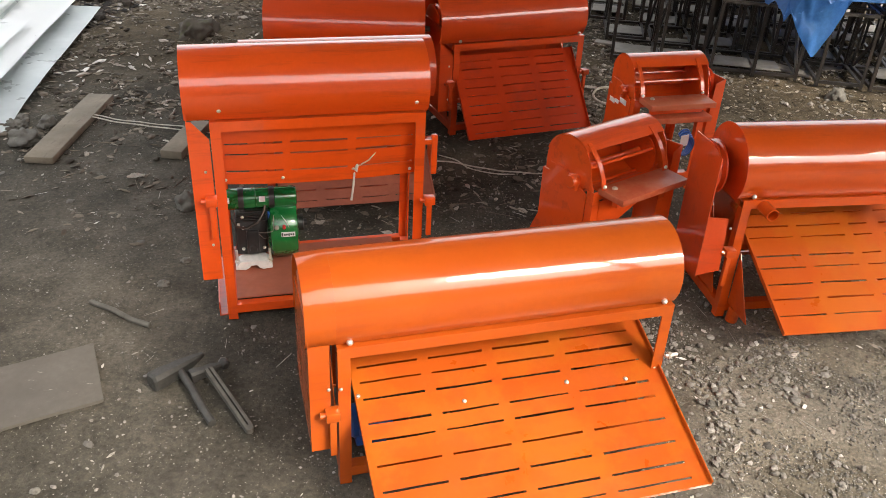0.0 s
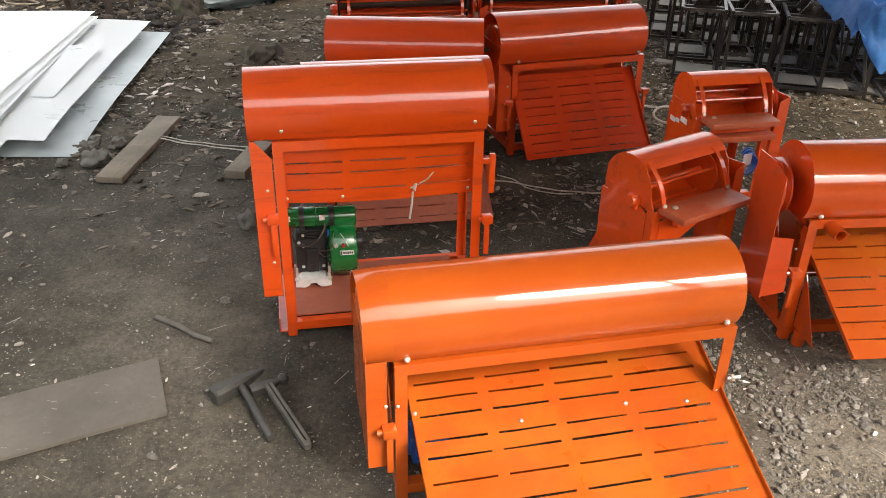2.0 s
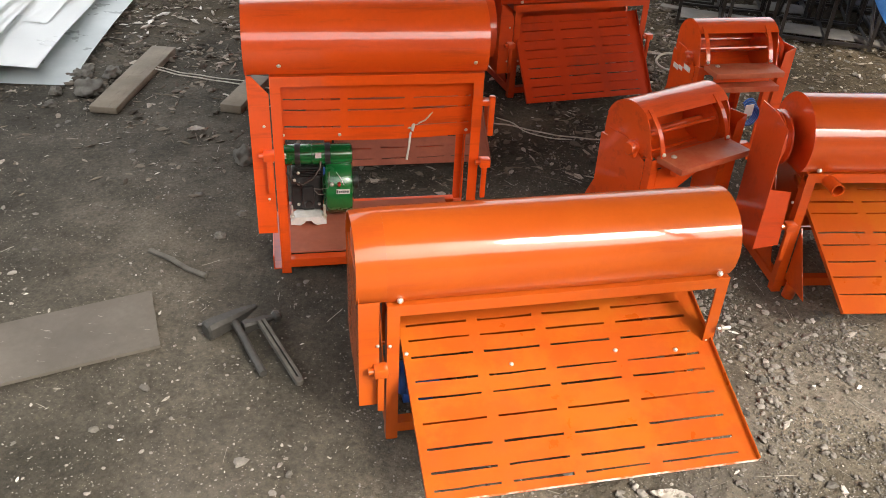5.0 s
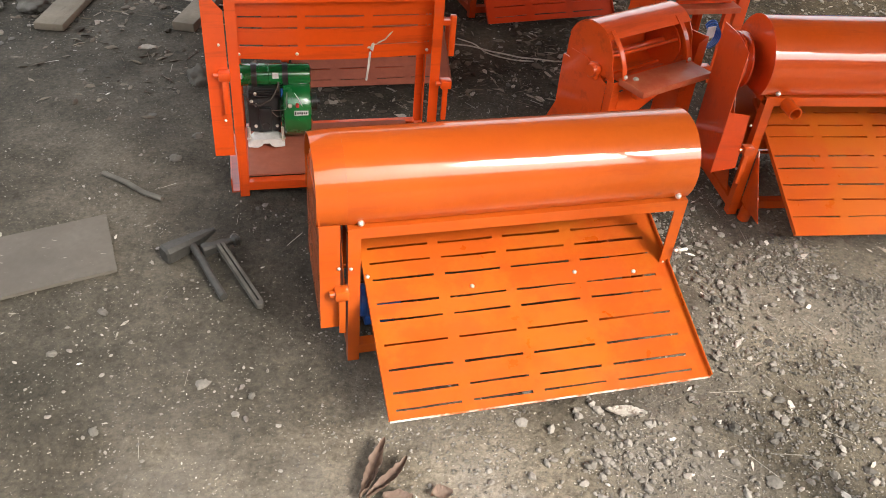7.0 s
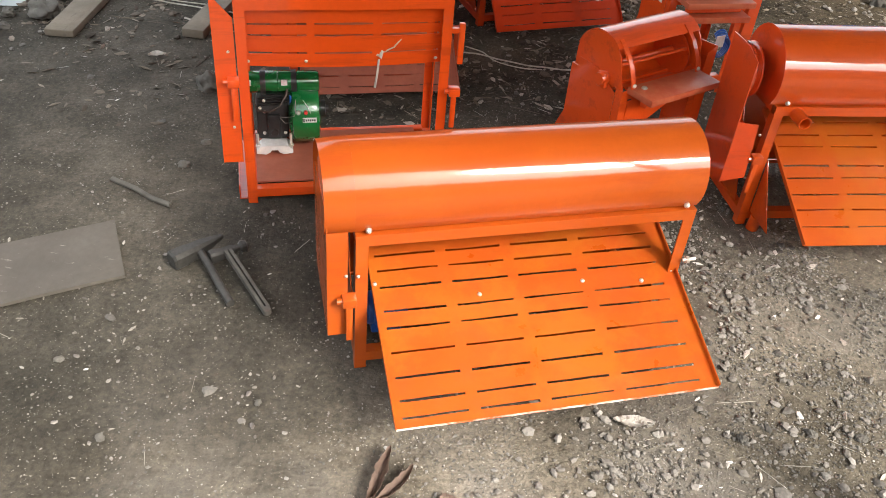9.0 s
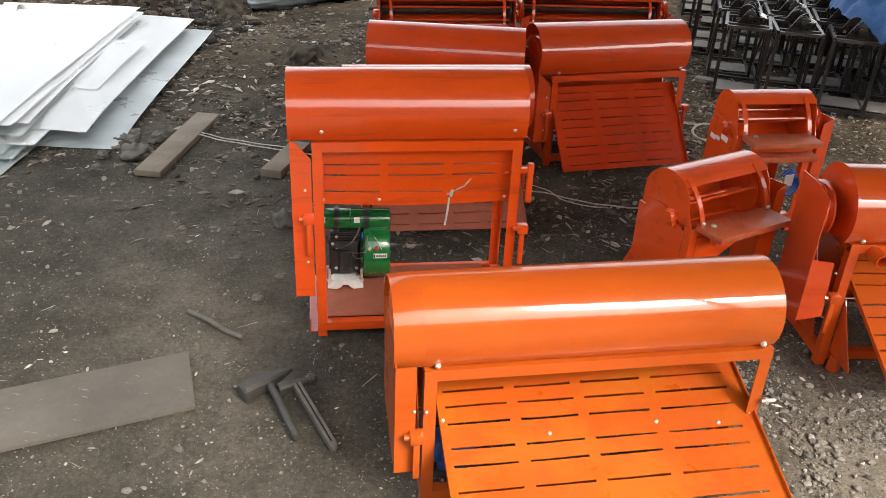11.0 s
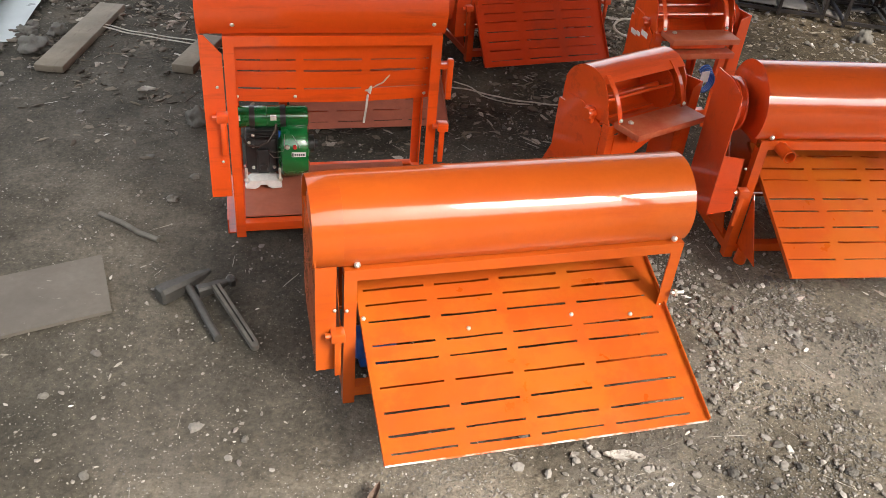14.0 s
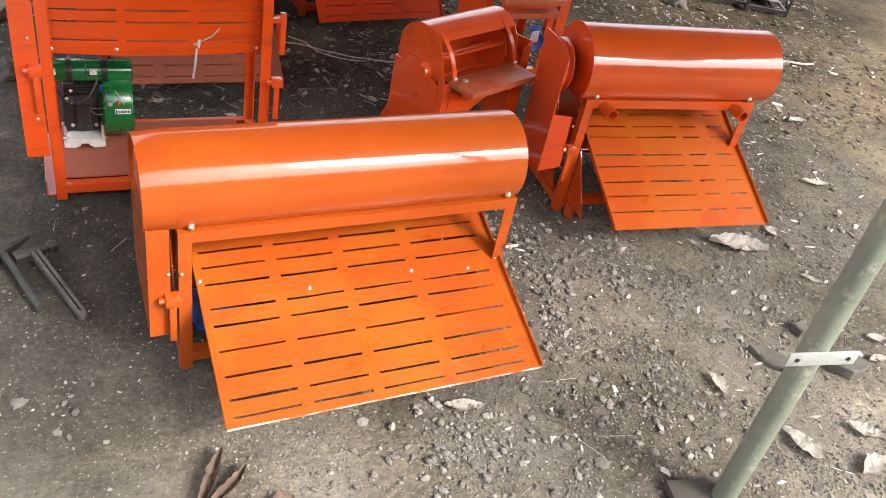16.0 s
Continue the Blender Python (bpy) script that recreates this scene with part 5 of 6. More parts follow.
open_stand(pose(-3.816, 6.517, 0, 0, 0, -28.5), 0.867, 0.23, 0.5, "rusty dark steel angle-iron stand")
post = thing("clamp_post", pose(-3.22, 5.86, 0), "dark steel post with a clamp standing in dirt", "post")
bm = bmesh.new()
box(bm, -0.022, 0.022, -0.022, 0.022, 0, 1.5, 0.003)
part("post", bm, STEEL, post)
bm = bmesh.new()
box(bm, -0.05, 0.07, -0.04, 0.04, 0.33, 0.36, 0.004)
part("clamp", bm, STEEL, post)


# ---- black machine frames with the tarp ----
FRAME = material("black_frame_paint", (0.022, 0.020, 0.019, 1), (0.045, 0.036, 0.030, 1), 9, 120, (0.3, 0.5), 0.1, 0.2)
# Paler copy of the frame paint, for the light on the top rails.
FRAME_TOP = material("lit_black_paint", (0.035, 0.033, 0.031, 1), (0.12, 0.11, 0.10, 1), 14, 90, (0.25, 0.4), 0.2, 0.2)
HEAD = material("black_cast_iron", (0.012, 0.012, 0.012, 1), (0.022, 0.021, 0.020, 1), 16, 90, (0.22, 0.4), 0.1, 0.25)
PLATE = material("dusty_grey_plate", (0.25, 0.234, 0.208, 1), (0.15, 0.138, 0.12, 1), 6, 50, (0.6, 0.8), 0.0, 0.2)
GLOSS = material("bright_steel", (0.72, 0.72, 0.70, 1), (0.55, 0.55, 0.53, 1), 9, 60, (0.2, 0.3), 0.9, 0.03)


def machine_frame(m, kind=0):
    th = thing("machine_frame", m, "black angle-iron machine frame with pulley and bearing head", "machine frame", "black machine frames")
    lx, ly, h, s = 0.27, 0.40, 0.44, 0.018
    for x, u in ((0, 1), (lx, -1)):
        for y, v in ((0, 1), (ly, -1)):
            bm = bmesh.new()
            angle_bar(bm, (x, y, 0), (x, y, h - s), (u, 0, 0), (0, v, 0), s)
            part("leg", bm, FRAME, th)
    for z, mm in ((h, FRAME_TOP), (0.035, FRAME)):
        for y, v in ((0, 1), (ly, -1)):
            bm = bmesh.new()
            angle_bar(bm, (s, y, z), (lx - s, y, z), (0, v, 0), (0, 0, -1), s)
            part("rail", bm, mm, th)
        for x, u in ((0.001, 1), (lx - 0.001, -1)):
            bm = bmesh.new()
            angle_bar(bm, (x, s, z), (x, ly - s, z), (u, 0, 0), (0, 0, -1), s)
            part("rail", bm, mm, th)
    bm = bmesh.new()
    tube(bm, [(0.012, ly - 0.02, 0.05), (0.012, 0.05, h - 0.06)], 0.010, 6)
    part("brace", bm, FRAME, th)
    if kind < 2:
        bm = bmesh.new()
        box(bm, (0.022, 0.09)[kind], lx - 0.022, (0.05, 0.16)[kind], (0.25, 0.36)[kind], 0.036, 0.040, 0.001)
        part("base_plate", bm, PLATE, th, "dusty grey plate between the low rails")
    zc, xc = h + 0.055, lx / 2
    for y in ((0.06, 0.28), (0.05, 0.20), (0.12, 0.33))[kind]:
        bm = bmesh.new()
        box(bm, s + 0.001, lx - s - 0.001, y - 0.012, y + 0.012, h - 0.004, h + 0.006)
        bar = part("cross_bar", bm, FRAME, th)
        bm = bmesh.new()
        prism(bm, [(xc - 0.066, y - 0.006, h + 0.007), (xc + 0.066, y - 0.006, h + 0.007), (xc + 0.020, y - 0.006, h + 0.085), (xc, y - 0.006, h + 0.097), (xc - 0.020, y - 0.006, h + 0.085)], (0, 0.012, 0))
        head = part("bearing_head", bm, HEAD, th)
        bm = bmesh.new()
        lathe(bm, [(0.02, 0), (0.034, 0.003), (0.034, 0.014), (0.018, 0.02)], Matrix.Translation((xc, y - 0.0065, zc)) @ FRONT, 16)
        part("bearing", bm, HEAD, head)
    bm = bmesh.new()
    lathe(bm, [(0.025, -0.016), (0.040, -0.014), (0.046, -0.010), (0.036, 0.0), (0.046, 0.010), (0.040, 0.014), (0.025, 0.016)], along_y(xc, (0.335, 0.35, 0.30)[kind], zc), 24)
    part("pulley", bm, HEAD, th, "black grooved pulley")
    if kind == 1:
        bm = bmesh.new()
        prism(bm, [(xc - 0.075, 0.10, h + 0.005), (xc + 0.03, 0.10, h + 0.005), (xc - 0.02, 0.13, h + 0.105), (xc - 0.04, 0.13, h + 0.105)], (0, 0.09, 0))
        part("gear_case", bm, HEAD, th)
    bm = bmesh.new()
    lathe(bm, [(0.025, -0.008), (0.046, -0.006), (0.046, 0.006), (0.025, 0.008)], along_y(xc - 0.02, (0.15, 0.245, 0.22)[kind], zc - (0, 0.012, 0.02)[kind]), 24)
    part("disc", bm, HEAD, th)
    bm = bmesh.new()
    tube(bm, [(xc, 0.0, zc), (xc, 0.37, zc)], 0.010, 10)
    part("shaft", bm, STEEL, th, "worn steel shaft")
    # Near-level bright plate, added to catch the sky as a white glint.
    bm = bmesh.new()
    prism(bm, [(xc + 0.055, 0.10, h + 0.05), (xc + 0.092, 0.10, h + 0.036), (xc + 0.092, 0.21, h + 0.036), (xc + 0.055, 0.21, h + 0.05)], (0.001, 0, 0.003))
    part("chute", bm, GLOSS, th, "bright steel plate set near level for a white glint")
    return th


kinds = {}
rnd = random.Random(4)
for r in range(9):
    for c in range(7):
        x = 0.98 + c * 0.292 + r * 0.012 + rnd.uniform(-0.012, 0.012)
        y = 5.18 - c * 0.075 + r * 0.425 + rnd.uniform(-0.012, 0.012)
        flip = rnd.random() < 0.18
        yaw = rnd.uniform(-3, 3) - 8 + (180 if flip else 0)
        mm = pose(x + (0.27 if flip else 0), y + (0.38 if flip else 0), 0, 0, 0, yaw)
        k = rnd.randrange(3)
        if k in kinds:
            copy_thing(kinds[k], mm)
        else:
            kinds[k] = machine_frame(mm, k)

PALE_BOARD = material("pale_dusty_board", (0.26, 0.235, 0.20, 1), (0.17, 0.15, 0.125, 1), 5, 50, (0.75, 0.9), 0, 0.3, 60)
rnd = random.Random(12)
for i in range(5):
    w, l = rnd.uniform(0.06, 0.11), rnd.uniform(0.2, 0.36)
    x, y = 1.05 + 0.36 * i + rnd.uniform(-0.05, 0.05), 5.50 - 0.09 * i + rnd.uniform(-0.12, 0.5)
    bm = bmesh.new()
    box(bm, -l / 2, l / 2, -w / 2, w / 2, 0, 0.016, 0.003)
    solid("offcut_board", bm, PALE_BOARD, pose(x, y, ground_height(x, y) + 0.004, rnd.uniform(-3, 3), rnd.uniform(-3, 3), rnd.uniform(-50, 50)), "pale dusty board offcut under the black frames", "board", "offcuts under the frames")

# blue tarp thrown over the frames
bm = bmesh.new()
nu, nv = 120, 120
grid = []
for j in range(nv + 1):
    row = []
    for i in range(nu + 1):
        u, v = i / nu, j / nv
        ridge = 0.06 * noise.noise((u * 3.3, v * 4.1, 2.0)) + 0.05 * abs(noise.noise((u * 9, v * 8, 7.0))) + 0.05 * abs(noise.noise((u * 6, v * 5, 1.0))) + 0.10 * abs(noise.noise((u * 13, v * 15, 3.0))) + 0.05 * abs(noise.noise((u * 27, v * 31, 5.0)))
        y = 4.80 + max(0.0, v - 0.2) / 0.8 * 2.1
        x0 = 1.66 + 0.40 * max(0.0, y - 5.6) + 0.42 * max(0.0, 5.25 - y)
        x = x0 + u * (3.45 - x0)
        z = 0.61 + ridge - 0.14 * max(0.0, 1 - u / 0.07) - 0.10 * max(0.0, 1 - (v - 0.2) / 0.12) * (v >= 0.2)
        if v < 0.2:
            # the flap that hangs over the front, with one long tongue
            low = 0.52 - 0.33 * max(0.0, 1 - abs(x - 2.07) / (0.22 if x < 2.07 else 0.12)) ** 0.75
            z = low + (0.51 + ridge - 0.14 * max(0.0, 1 - u / 0.07) - low) * v / 0.2
            y -= 0.03 * abs(noise.noise((x * 14, z * 5, 4.0)))
        row.append(bm.verts.new((x + 0.03 * noise.noise((u * 5, v * 5, 9)), y + 0.04 * noise.noise((u * 5, v * 5, 12)), z)))
    grid.append(row)
fs = [bm.faces.new((grid[j][i], grid[j][i + 1], grid[j + 1][i + 1], grid[j + 1][i])) for j in range(nv) for i in range(nu)]
bmesh.ops.solidify(bm, geom=fs, thickness=0.002)
solid("tarp", bm, BLUE, Matrix(), "crumpled blue plastic tarp over black machine frames", "tarp", angle=60)


# ---- clutter at the far end ----
def dark_table(m, lx, ly, h, label):
    th = open_stand(m, lx, ly, h, label, BLACK, 0.05)
    bm = bmesh.new()
    box(bm, -0.01, lx + 0.01, -0.01, ly + 0.01, h + 0.001, h + 0.03, 0.004)
    part("top", bm, BLACK, th)
    for z in (h * 0.5, h * 0.75):
        bm = bmesh.new()
        box(bm, 0.052, lx - 0.052, 0.052, ly - 0.052, z, z + 0.04, 0.004)
        part("shelf", bm, BLACK, th)
    bm = bmesh.new()
    box(bm, 0.052, lx - 0.052, ly - 0.05, ly - 0.045, 0.15, h - 0.06)
    part("back_panel", bm, BLACK, th)
    return th


dark_table(pose(-1.03, 8.6, 0, 0, 0, 2), 0.85, 0.6, 0.5, "black steel bench with a dark bin below")
dark_table(pose(-0.10, 8.4, 0, 0, 0, -4), 0.75, 0.6, 0.62, "black steel rack with shelves")
bm = bmesh.new()
lathe(bm, [(0.36, 0), (0.38, 0.02), (0.30, 0.75), (0.28, 0.76), (0.28, 0.755), (0.02, 0.70)], Matrix.Translation((-1.25, 8.3, 0.02)), 32)
solid("plastic_tub", bm, PLASTIC, Matrix(), "upturned milky plastic tub behind the shellers", "tub")


def carton(m, sx, sy, sz, label, mat=CARD):
    th = thing("carton", m, label, "box", "cartons in the rubbish")
    bm = bmesh.new()
    t = 0.006
    for a in ((0, sx, 0, t), (0, sx, sy - t, sy), (0, t, t, sy - t), (sx - t, sx, t, sy - t)):
        box(bm, *a, 0, sz)
    box(bm, t, sx - t, t, sy - t, 0, t)
    part("body", bm, mat, th)
    for y0, y1, tilt in ((0, -sy * 0.45, 0.3), (sy, sy * 1.45, 0.2)):
        bm = bmesh.new()
        prism(bm, [(0.004, y0, sz - 0.002), (sx - 0.004, y0, sz - 0.002), (sx - 0.004, y1, sz - tilt * sy * 0.5), (0.004, y1, sz - tilt * sy * 0.5)], (0, 0, 0.005))
        part("flap", bm, mat, th)
    return th


carton(pose(-5.49, 7.95, 0.12, 4, 3, 28), 0.66, 0.42, 0.32, "torn brown cardboard box in the rubbish")
carton(pose(-4.75, 7.15, 0.05, 30, 0, -25), 0.24, 0.20, 0.18, "small crushed cardboard box")
carton(pose(-5.6, 8.7, 0.12, 0, 0, 5), 0.8, 0.5, 0.35, "large brown cardboard box")
carton(pose(-4.0, 8.47, 0.06, 0, 0, 25), 0.34, 0.25, 0.24, "pale box lying in weeds", PLASTIC)
bm = bmesh.new()
box(bm, 0, 0.33, 0, 0.25, 0, 0.36, 0.03)
solid("rusty_tin", bm, RUST, pose(-3.79, 6.74, 0.03, 0, 0, 24), "rusty brown tin behind the stand", "tin")
bm = bmesh.new()
prism(bm, [(0, 0, 0), (0.08, 0.0, 0), (0.065, 0.05, 0.24), (0.02, 0.05, 0.24)], (0, 0.02, 0))
solid("pale_offcut", bm, WOOD, pose(-3.47, 6.68, 0.02, 0, 0, 20), "pale split wooden offcut", "offcut")


def sack(x, y, sx, sy, sz, seed, yaw=0):
    bm = bmesh.new()
    bmesh.ops.create_icosphere(bm, subdivisions=4, radius=1)
    for v in bm.verts:
        p = v.co.copy()
        d = 1 + 0.16 * noise.noise(p * 2 + Vector((seed, 0, 0))) + 0.06 * noise.noise(p * 6)
        q = Vector([math.copysign(abs(c) ** 0.65, c) for c in p]) * d
        v.co = Vector((q.x * sx, q.y * sy, max(-0.6, q.z) * sz))
    solid("sack", bm, WHITE, pose(x, y, sz * 0.6, 0, 0, yaw), "white plastic sack slumped at the back", "sack", "white sacks", angle=80)


sack(-4.25, 8.15, 0.28, 0.2, 0.28, 1, 10)
sack(-3.75, 7.9, 0.22, 0.18, 0.30, 4, -15)
sack(-5.6, 8.8, 0.3, 0.25, 0.25, 7, 30)

# black stand with a draped cloth by the near sheets
blk = thing("trestle", pose(-4.05, 5.27, 0), "dark leaning steel trestle with black cloth", "trestle")
for a, b in (((0, 0, 0), (0.20, 0.1, 0.46)), ((0.4, -0.05, 0), (0.22, 0.06, 0.48)), ((0.15, 0.5, 0), (0.21, 0.12, 0.46))):
    bm = bmesh.new()
    tube(bm, [a, b], 0.02, 8)
    part("leg", bm, STEEL, blk)
bm = bmesh.new()
g = [[bm.verts.new((0.14 + 0.10 * i / 8 + 0.03 * noise.noise((i * 0.5, j * 0.7, 6)), 0.03 + 0.05 * noise.noise((i * 0.9, j * 0.5, 3)), 0.47 - 0.36 * j / 10 - 0.02 * abs(i - 4))) for i in range(9)] for j in range(11)]
fs = [bm.faces.new((g[j][i], g[j][i + 1], g[j + 1][i + 1], g[j + 1][i])) for j in range(10) for i in range(8)]
bmesh.ops.solidify(bm, geom=fs, thickness=0.004)
part("cloth", bm, BLACK, blk, "black draped cloth", 60)


# ---- dry leaves that can be told apart ----
def leaf(x, y, length, width, yaw, seed, curl=0.25, label="curled dry brown leaf on the dirt", mat=LEAF):
    bm = bmesh.new()
    n_l, n_w = 34, 10
    rows = []
    for i in range(n_l + 1):
        f = i / n_l
        w = width * (math.sin(math.pi * min(1, f * 0.96 + 0.02)) ** 1.0) * (1 + 0.35 * noise.noise((f * 9, seed, 0)) + 0.16 * noise.noise((f * 31, seed, 3)))
        row = []
        for k in range(n_w + 1):
            s = k / n_w * 2 - 1
            z = 0.004 + curl * width * (s * s) * 0.9 + 0.07 * length * abs(noise.noise((f * 6, s * 2.2, seed))) + 0.05 * length * f * f * curl + 0.016 * length * abs(math.sin(f * 24 - abs(s) * 3.5)) + 0.010 * length * abs(noise.noise((f * 17, s * 6, seed + 4)))
            row.append(bm.verts.new((f * length, s * w / 2 + 0.12 * length * math.sin(f * 2.4 + seed) * f, z)))
        rows.append(row)
    fs = [bm.faces.new((rows[i][k], rows[i][k + 1], rows[i + 1][k + 1], rows[i + 1][k])) for i in range(n_l) for k in range(n_w)]
    bmesh.ops.solidify(bm, geom=fs, thickness=0.001)
    solid("dry_leaf", bm, mat, pose(x, y, 0.003 + max(ground_height(x + length * k * math.cos(radians(yaw)), y + length * k * math.sin(radians(yaw))) for k in (0, 0.25, 0.5, 0.75, 1)), 0, 0, yaw), label, "leaf", "dry leaves", angle=50)


for i, (x, y, l, w, a) in enumerate((
    (1.495, 2.265, 0.27, 0.115, -20), (1.235, 1.60, 0.14, 0.055, -68), (1.385, 1.40, 0.18, 0.07, -52), (1.60, 1.43, 0.13, 0.06, -38), (1.55, 1.25, 0.15, 0.08, 20),
    (1.76, 2.37, 0.08, 0.06, -40), (1.87, 1.80, 0.09, 0.05, -15), (0.44, 1.44, 0.13, 0.045, -8), (1.82, 1.69, 0.09, 0.04, 5), (1.78, 2.10, 0.09, 0.03, -30), (2.1, 2.75, 0.14, 0.05, -15),
    (1.95, 3.1, 0.1, 0.04, 40), (2.3, 3.3, 0.12, 0.05, 10), (0.74, 4.6, 0.1, 0.05, 0), (0.36, 2.86, 0.10, 0.06, 10), (0.14, 2.74, 0.13, 0.07, -12), (-1.35, 3.16, 0.09, 0.05, 30))):
    leaf(x, y, l * 0.8, w * 0.85, a, i * 1.7, 0.22)
leaf(-0.085, 1.115, 0.09, 0.06, -30, 51, 0.3, "curled pinkish brown dry leaf on the dirt", HUSK)
leaf(0.02, 1.13, 0.05, 0.04, 20, 53, 0.3, "scrap of brown dry leaf on the dirt", HUSK)
leaf(-0.135, 1.10, 0.16, 0.032, 70, 31, 0.9, "rolled brown dry husk on the dirt", HUSK)
leaf(-0.12, 1.10, 0.14, 0.025, 58, 35, 0.9, "rolled brown dry husk on the dirt", HUSK)
leaf(2.52, 3.95, 0.09, 0.05, 10, 41, 0.5, "crumpled pale scrap on the dirt")


# ---- gravel, chips and litter ----
def scatter(name, count, place, base_v, base_f, sizes, mat, label, category, seed, flat=1.0, sink=0.3, tilt=0.3):
    rng = np.random.default_rng(seed)
    bv = np.array(base_v, float)
    bf = np.array(base_f, int)
    xy = place(rng, count)
    count = len(xy)
    s = sizes(rng, count)
    jitter = rng.uniform(0.65, 1.35, (count, len(bv), 3))
    v = bv[None] * jitter * s[:, None, None] * np.stack([np.ones(count), rng.uniform(0.5, 1.0, count), rng.uniform(0.45, 0.9, count) * flat], -1)[:, None, :]
    a, b = rng.uniform(0, math.tau, count), rng.uniform(-tilt, tilt, count)
    ca, sa, cb, sb = np.cos(a)[:, None], np.sin(a)[:, None], np.cos(b)[:, None], np.sin(b)[:, None]
    x, y, z = v[..., 0], v[..., 1], v[..., 2]
    y, z = y * cb - z * sb, y * sb + z * cb
    x, y = x * ca - y * sa, x * sa + y * ca
    h = np.array([ground_height(p, q) for p, q in xy])
    low = z.min(1)
    out = np.stack([x + xy[:, :1], y + xy[:, 1:], z - low[:, None] * (1 - sink) + h[:, None]], -1).reshape(-1, 3)
    f = (bf[None] + (np.arange(count) * len(bv))[:, None, None]).reshape(-1, bf.shape[1])
    me = bpy.data.meshes.new(name)
    me.from_pydata(out.tolist(), [], f.tolist())
    me.materials.append(mat)
    return tagged(new(name, me), label, category, kind="stuff")


def stuff_material(name, stops, rough=0.9):
    m = bpy.data.materials.new(name)
    m.use_nodes = True
    nodes, link = m.node_tree.nodes, m.node_tree.links.new
    bs = nodes["Principled BSDF"]
    r = nodes.new("ShaderNodeValToRGB")
    link(nodes.new("ShaderNodeNewGeometry").outputs["Random Per Island"], r.inputs[0])
    e = r.color_ramp.elements
    while len(e) < len(stops):
        e.new(0.5)
    for el, (p, c) in zip(e, stops):
        el.position, el.color = p, c
    co = nodes.new("ShaderNodeTexCoord").outputs["Object"]
    nz = nodes.new("ShaderNodeTexNoise")
    nz.inputs["Scale"].default_value = 140
    link(co, nz.inputs["Vector"])
    mr = nodes.new("ShaderNodeMapRange")
    mr.inputs["To Min"].default_value, mr.inputs["To Max"].default_value = 0.6, 1.4
    link(nz.outputs["Fac"], mr.inputs["Value"])
    mx = nodes.new("ShaderNodeMix")
    mx.data_type, mx.blend_type = "RGBA", "MULTIPLY"
    mx.inputs[0].default_value = 1.0
    link(r.outputs["Color"], mx.inputs[6])
    link(mr.outputs["Result"], mx.inputs[7])
    link(mx.outputs[2], bs.inputs["Base Color"])
    bs.inputs["Roughness"].default_value = rough
    return m


t_ = (1 + 5 ** 0.5) / 2
ICO_V = np.array([(-1, t_, 0), (1, t_, 0), (-1, -t_, 0), (1, -t_, 0), (0, -1, t_), (0, 1, t_), (0, -1, -t_), (0, 1, -t_), (t_, 0, -1), (t_, 0, 1), (-t_, 0, -1), (-t_, 0, 1)]) / 1.9
ICO_F = [(0, 11, 5), (0, 5, 1), (0, 1, 7), (0, 7, 10), (0, 10, 11), (1, 5, 9), (5, 11, 4), (11, 10, 2), (10, 7, 6), (7, 1, 8), (3, 9, 4), (3, 4, 2), (3, 2, 6), (3, 6, 8), (3, 8, 9), (4, 9, 5), (2, 4, 11), (6, 2, 10), (8, 6, 7), (9, 8, 1)]
CHIP_V = [(-1, -0.5, 0), (1, -0.6, 0), (0.9, 0.5, 0), (-0.8, 0.6, 0), (-0.9, -0.4, 0.25), (0.95, -0.5, 0.2), (0.8, 0.45, 0.3), (-0.75, 0.5, 0.2)]
CHIP_F = [(0, 3, 2, 1), (4, 5, 6, 7), (0, 1, 5, 4), (1, 2, 6, 5), (2, 3, 7, 6), (3, 0, 4, 7)]
FLAKE_V = [(-1, 0.0, 0), (-0.3, -0.55, 0.0), (0.7, -0.4, 0.05), (1.1, 0.1, 0), (0.2, 0.5, 0.05), (-0.9, 0.1, 0.14), (-0.2, -0.4, 0.22), (0.6, -0.3, 0.2), (0.9, 0.1, 0.12), (0.2, 0.4, 0.2)]
FLAKE_F = [(5, 6, 9), (6, 7, 9), (7, 8, 9), (0, 1, 6), (0, 6, 5), (1, 2, 7), (1, 7, 6), (2, 3, 8), (2, 8, 7), (3, 4, 9), (3, 9, 8), (4, 0, 5), (4, 5, 9)]
GRAVEL = stuff_material("gravel", [(0.0, (0.16, 0.144, 0.124, 1)), (0.5, (0.215, 0.194, 0.168, 1)), (0.9, (0.30, 0.275, 0.242, 1)), (1.0, (0.44, 0.41, 0.37, 1))])
CHIPS = stuff_material("chips", [(0.0, (0.20, 0.18, 0.15, 1)), (0.6, (0.36, 0.33, 0.28, 1)), (0.85, (0.48, 0.45, 0.40, 1)), (1.0, (0.66, 0.63, 0.58, 1))])
LITTER = stuff_material("litter", [(0.0, (0.14, 0.11, 0.085, 1)), (0.3, (0.36, 0.30, 0.25, 1)), (0.65, (0.58, 0.53, 0.47, 1)), (1.0, (0.80, 0.78, 0.74, 1))])

SCRAPS = stuff_material("scraps", [(0.0, (0.07, 0.056, 0.042, 1)), (0.5, (0.16, 0.132, 0.10, 1)), (0.85, (0.24, 0.205, 0.16, 1)), (1.0, (0.45, 0.40, 0.34, 1))])

# Dark leaf tones, lowered further for the shade over the back corner.
SHADED_LITTER = stuff_material("shaded_dark_leaves", [(0.0, (0.012, 0.009, 0.007, 1)), (0.55, (0.034, 0.026, 0.020, 1)), (0.85, (0.075, 0.058, 0.044, 1)), (0.95, (0.20, 0.17, 0.145, 1)), (1.0, (0.42, 0.39, 0.36, 1))])


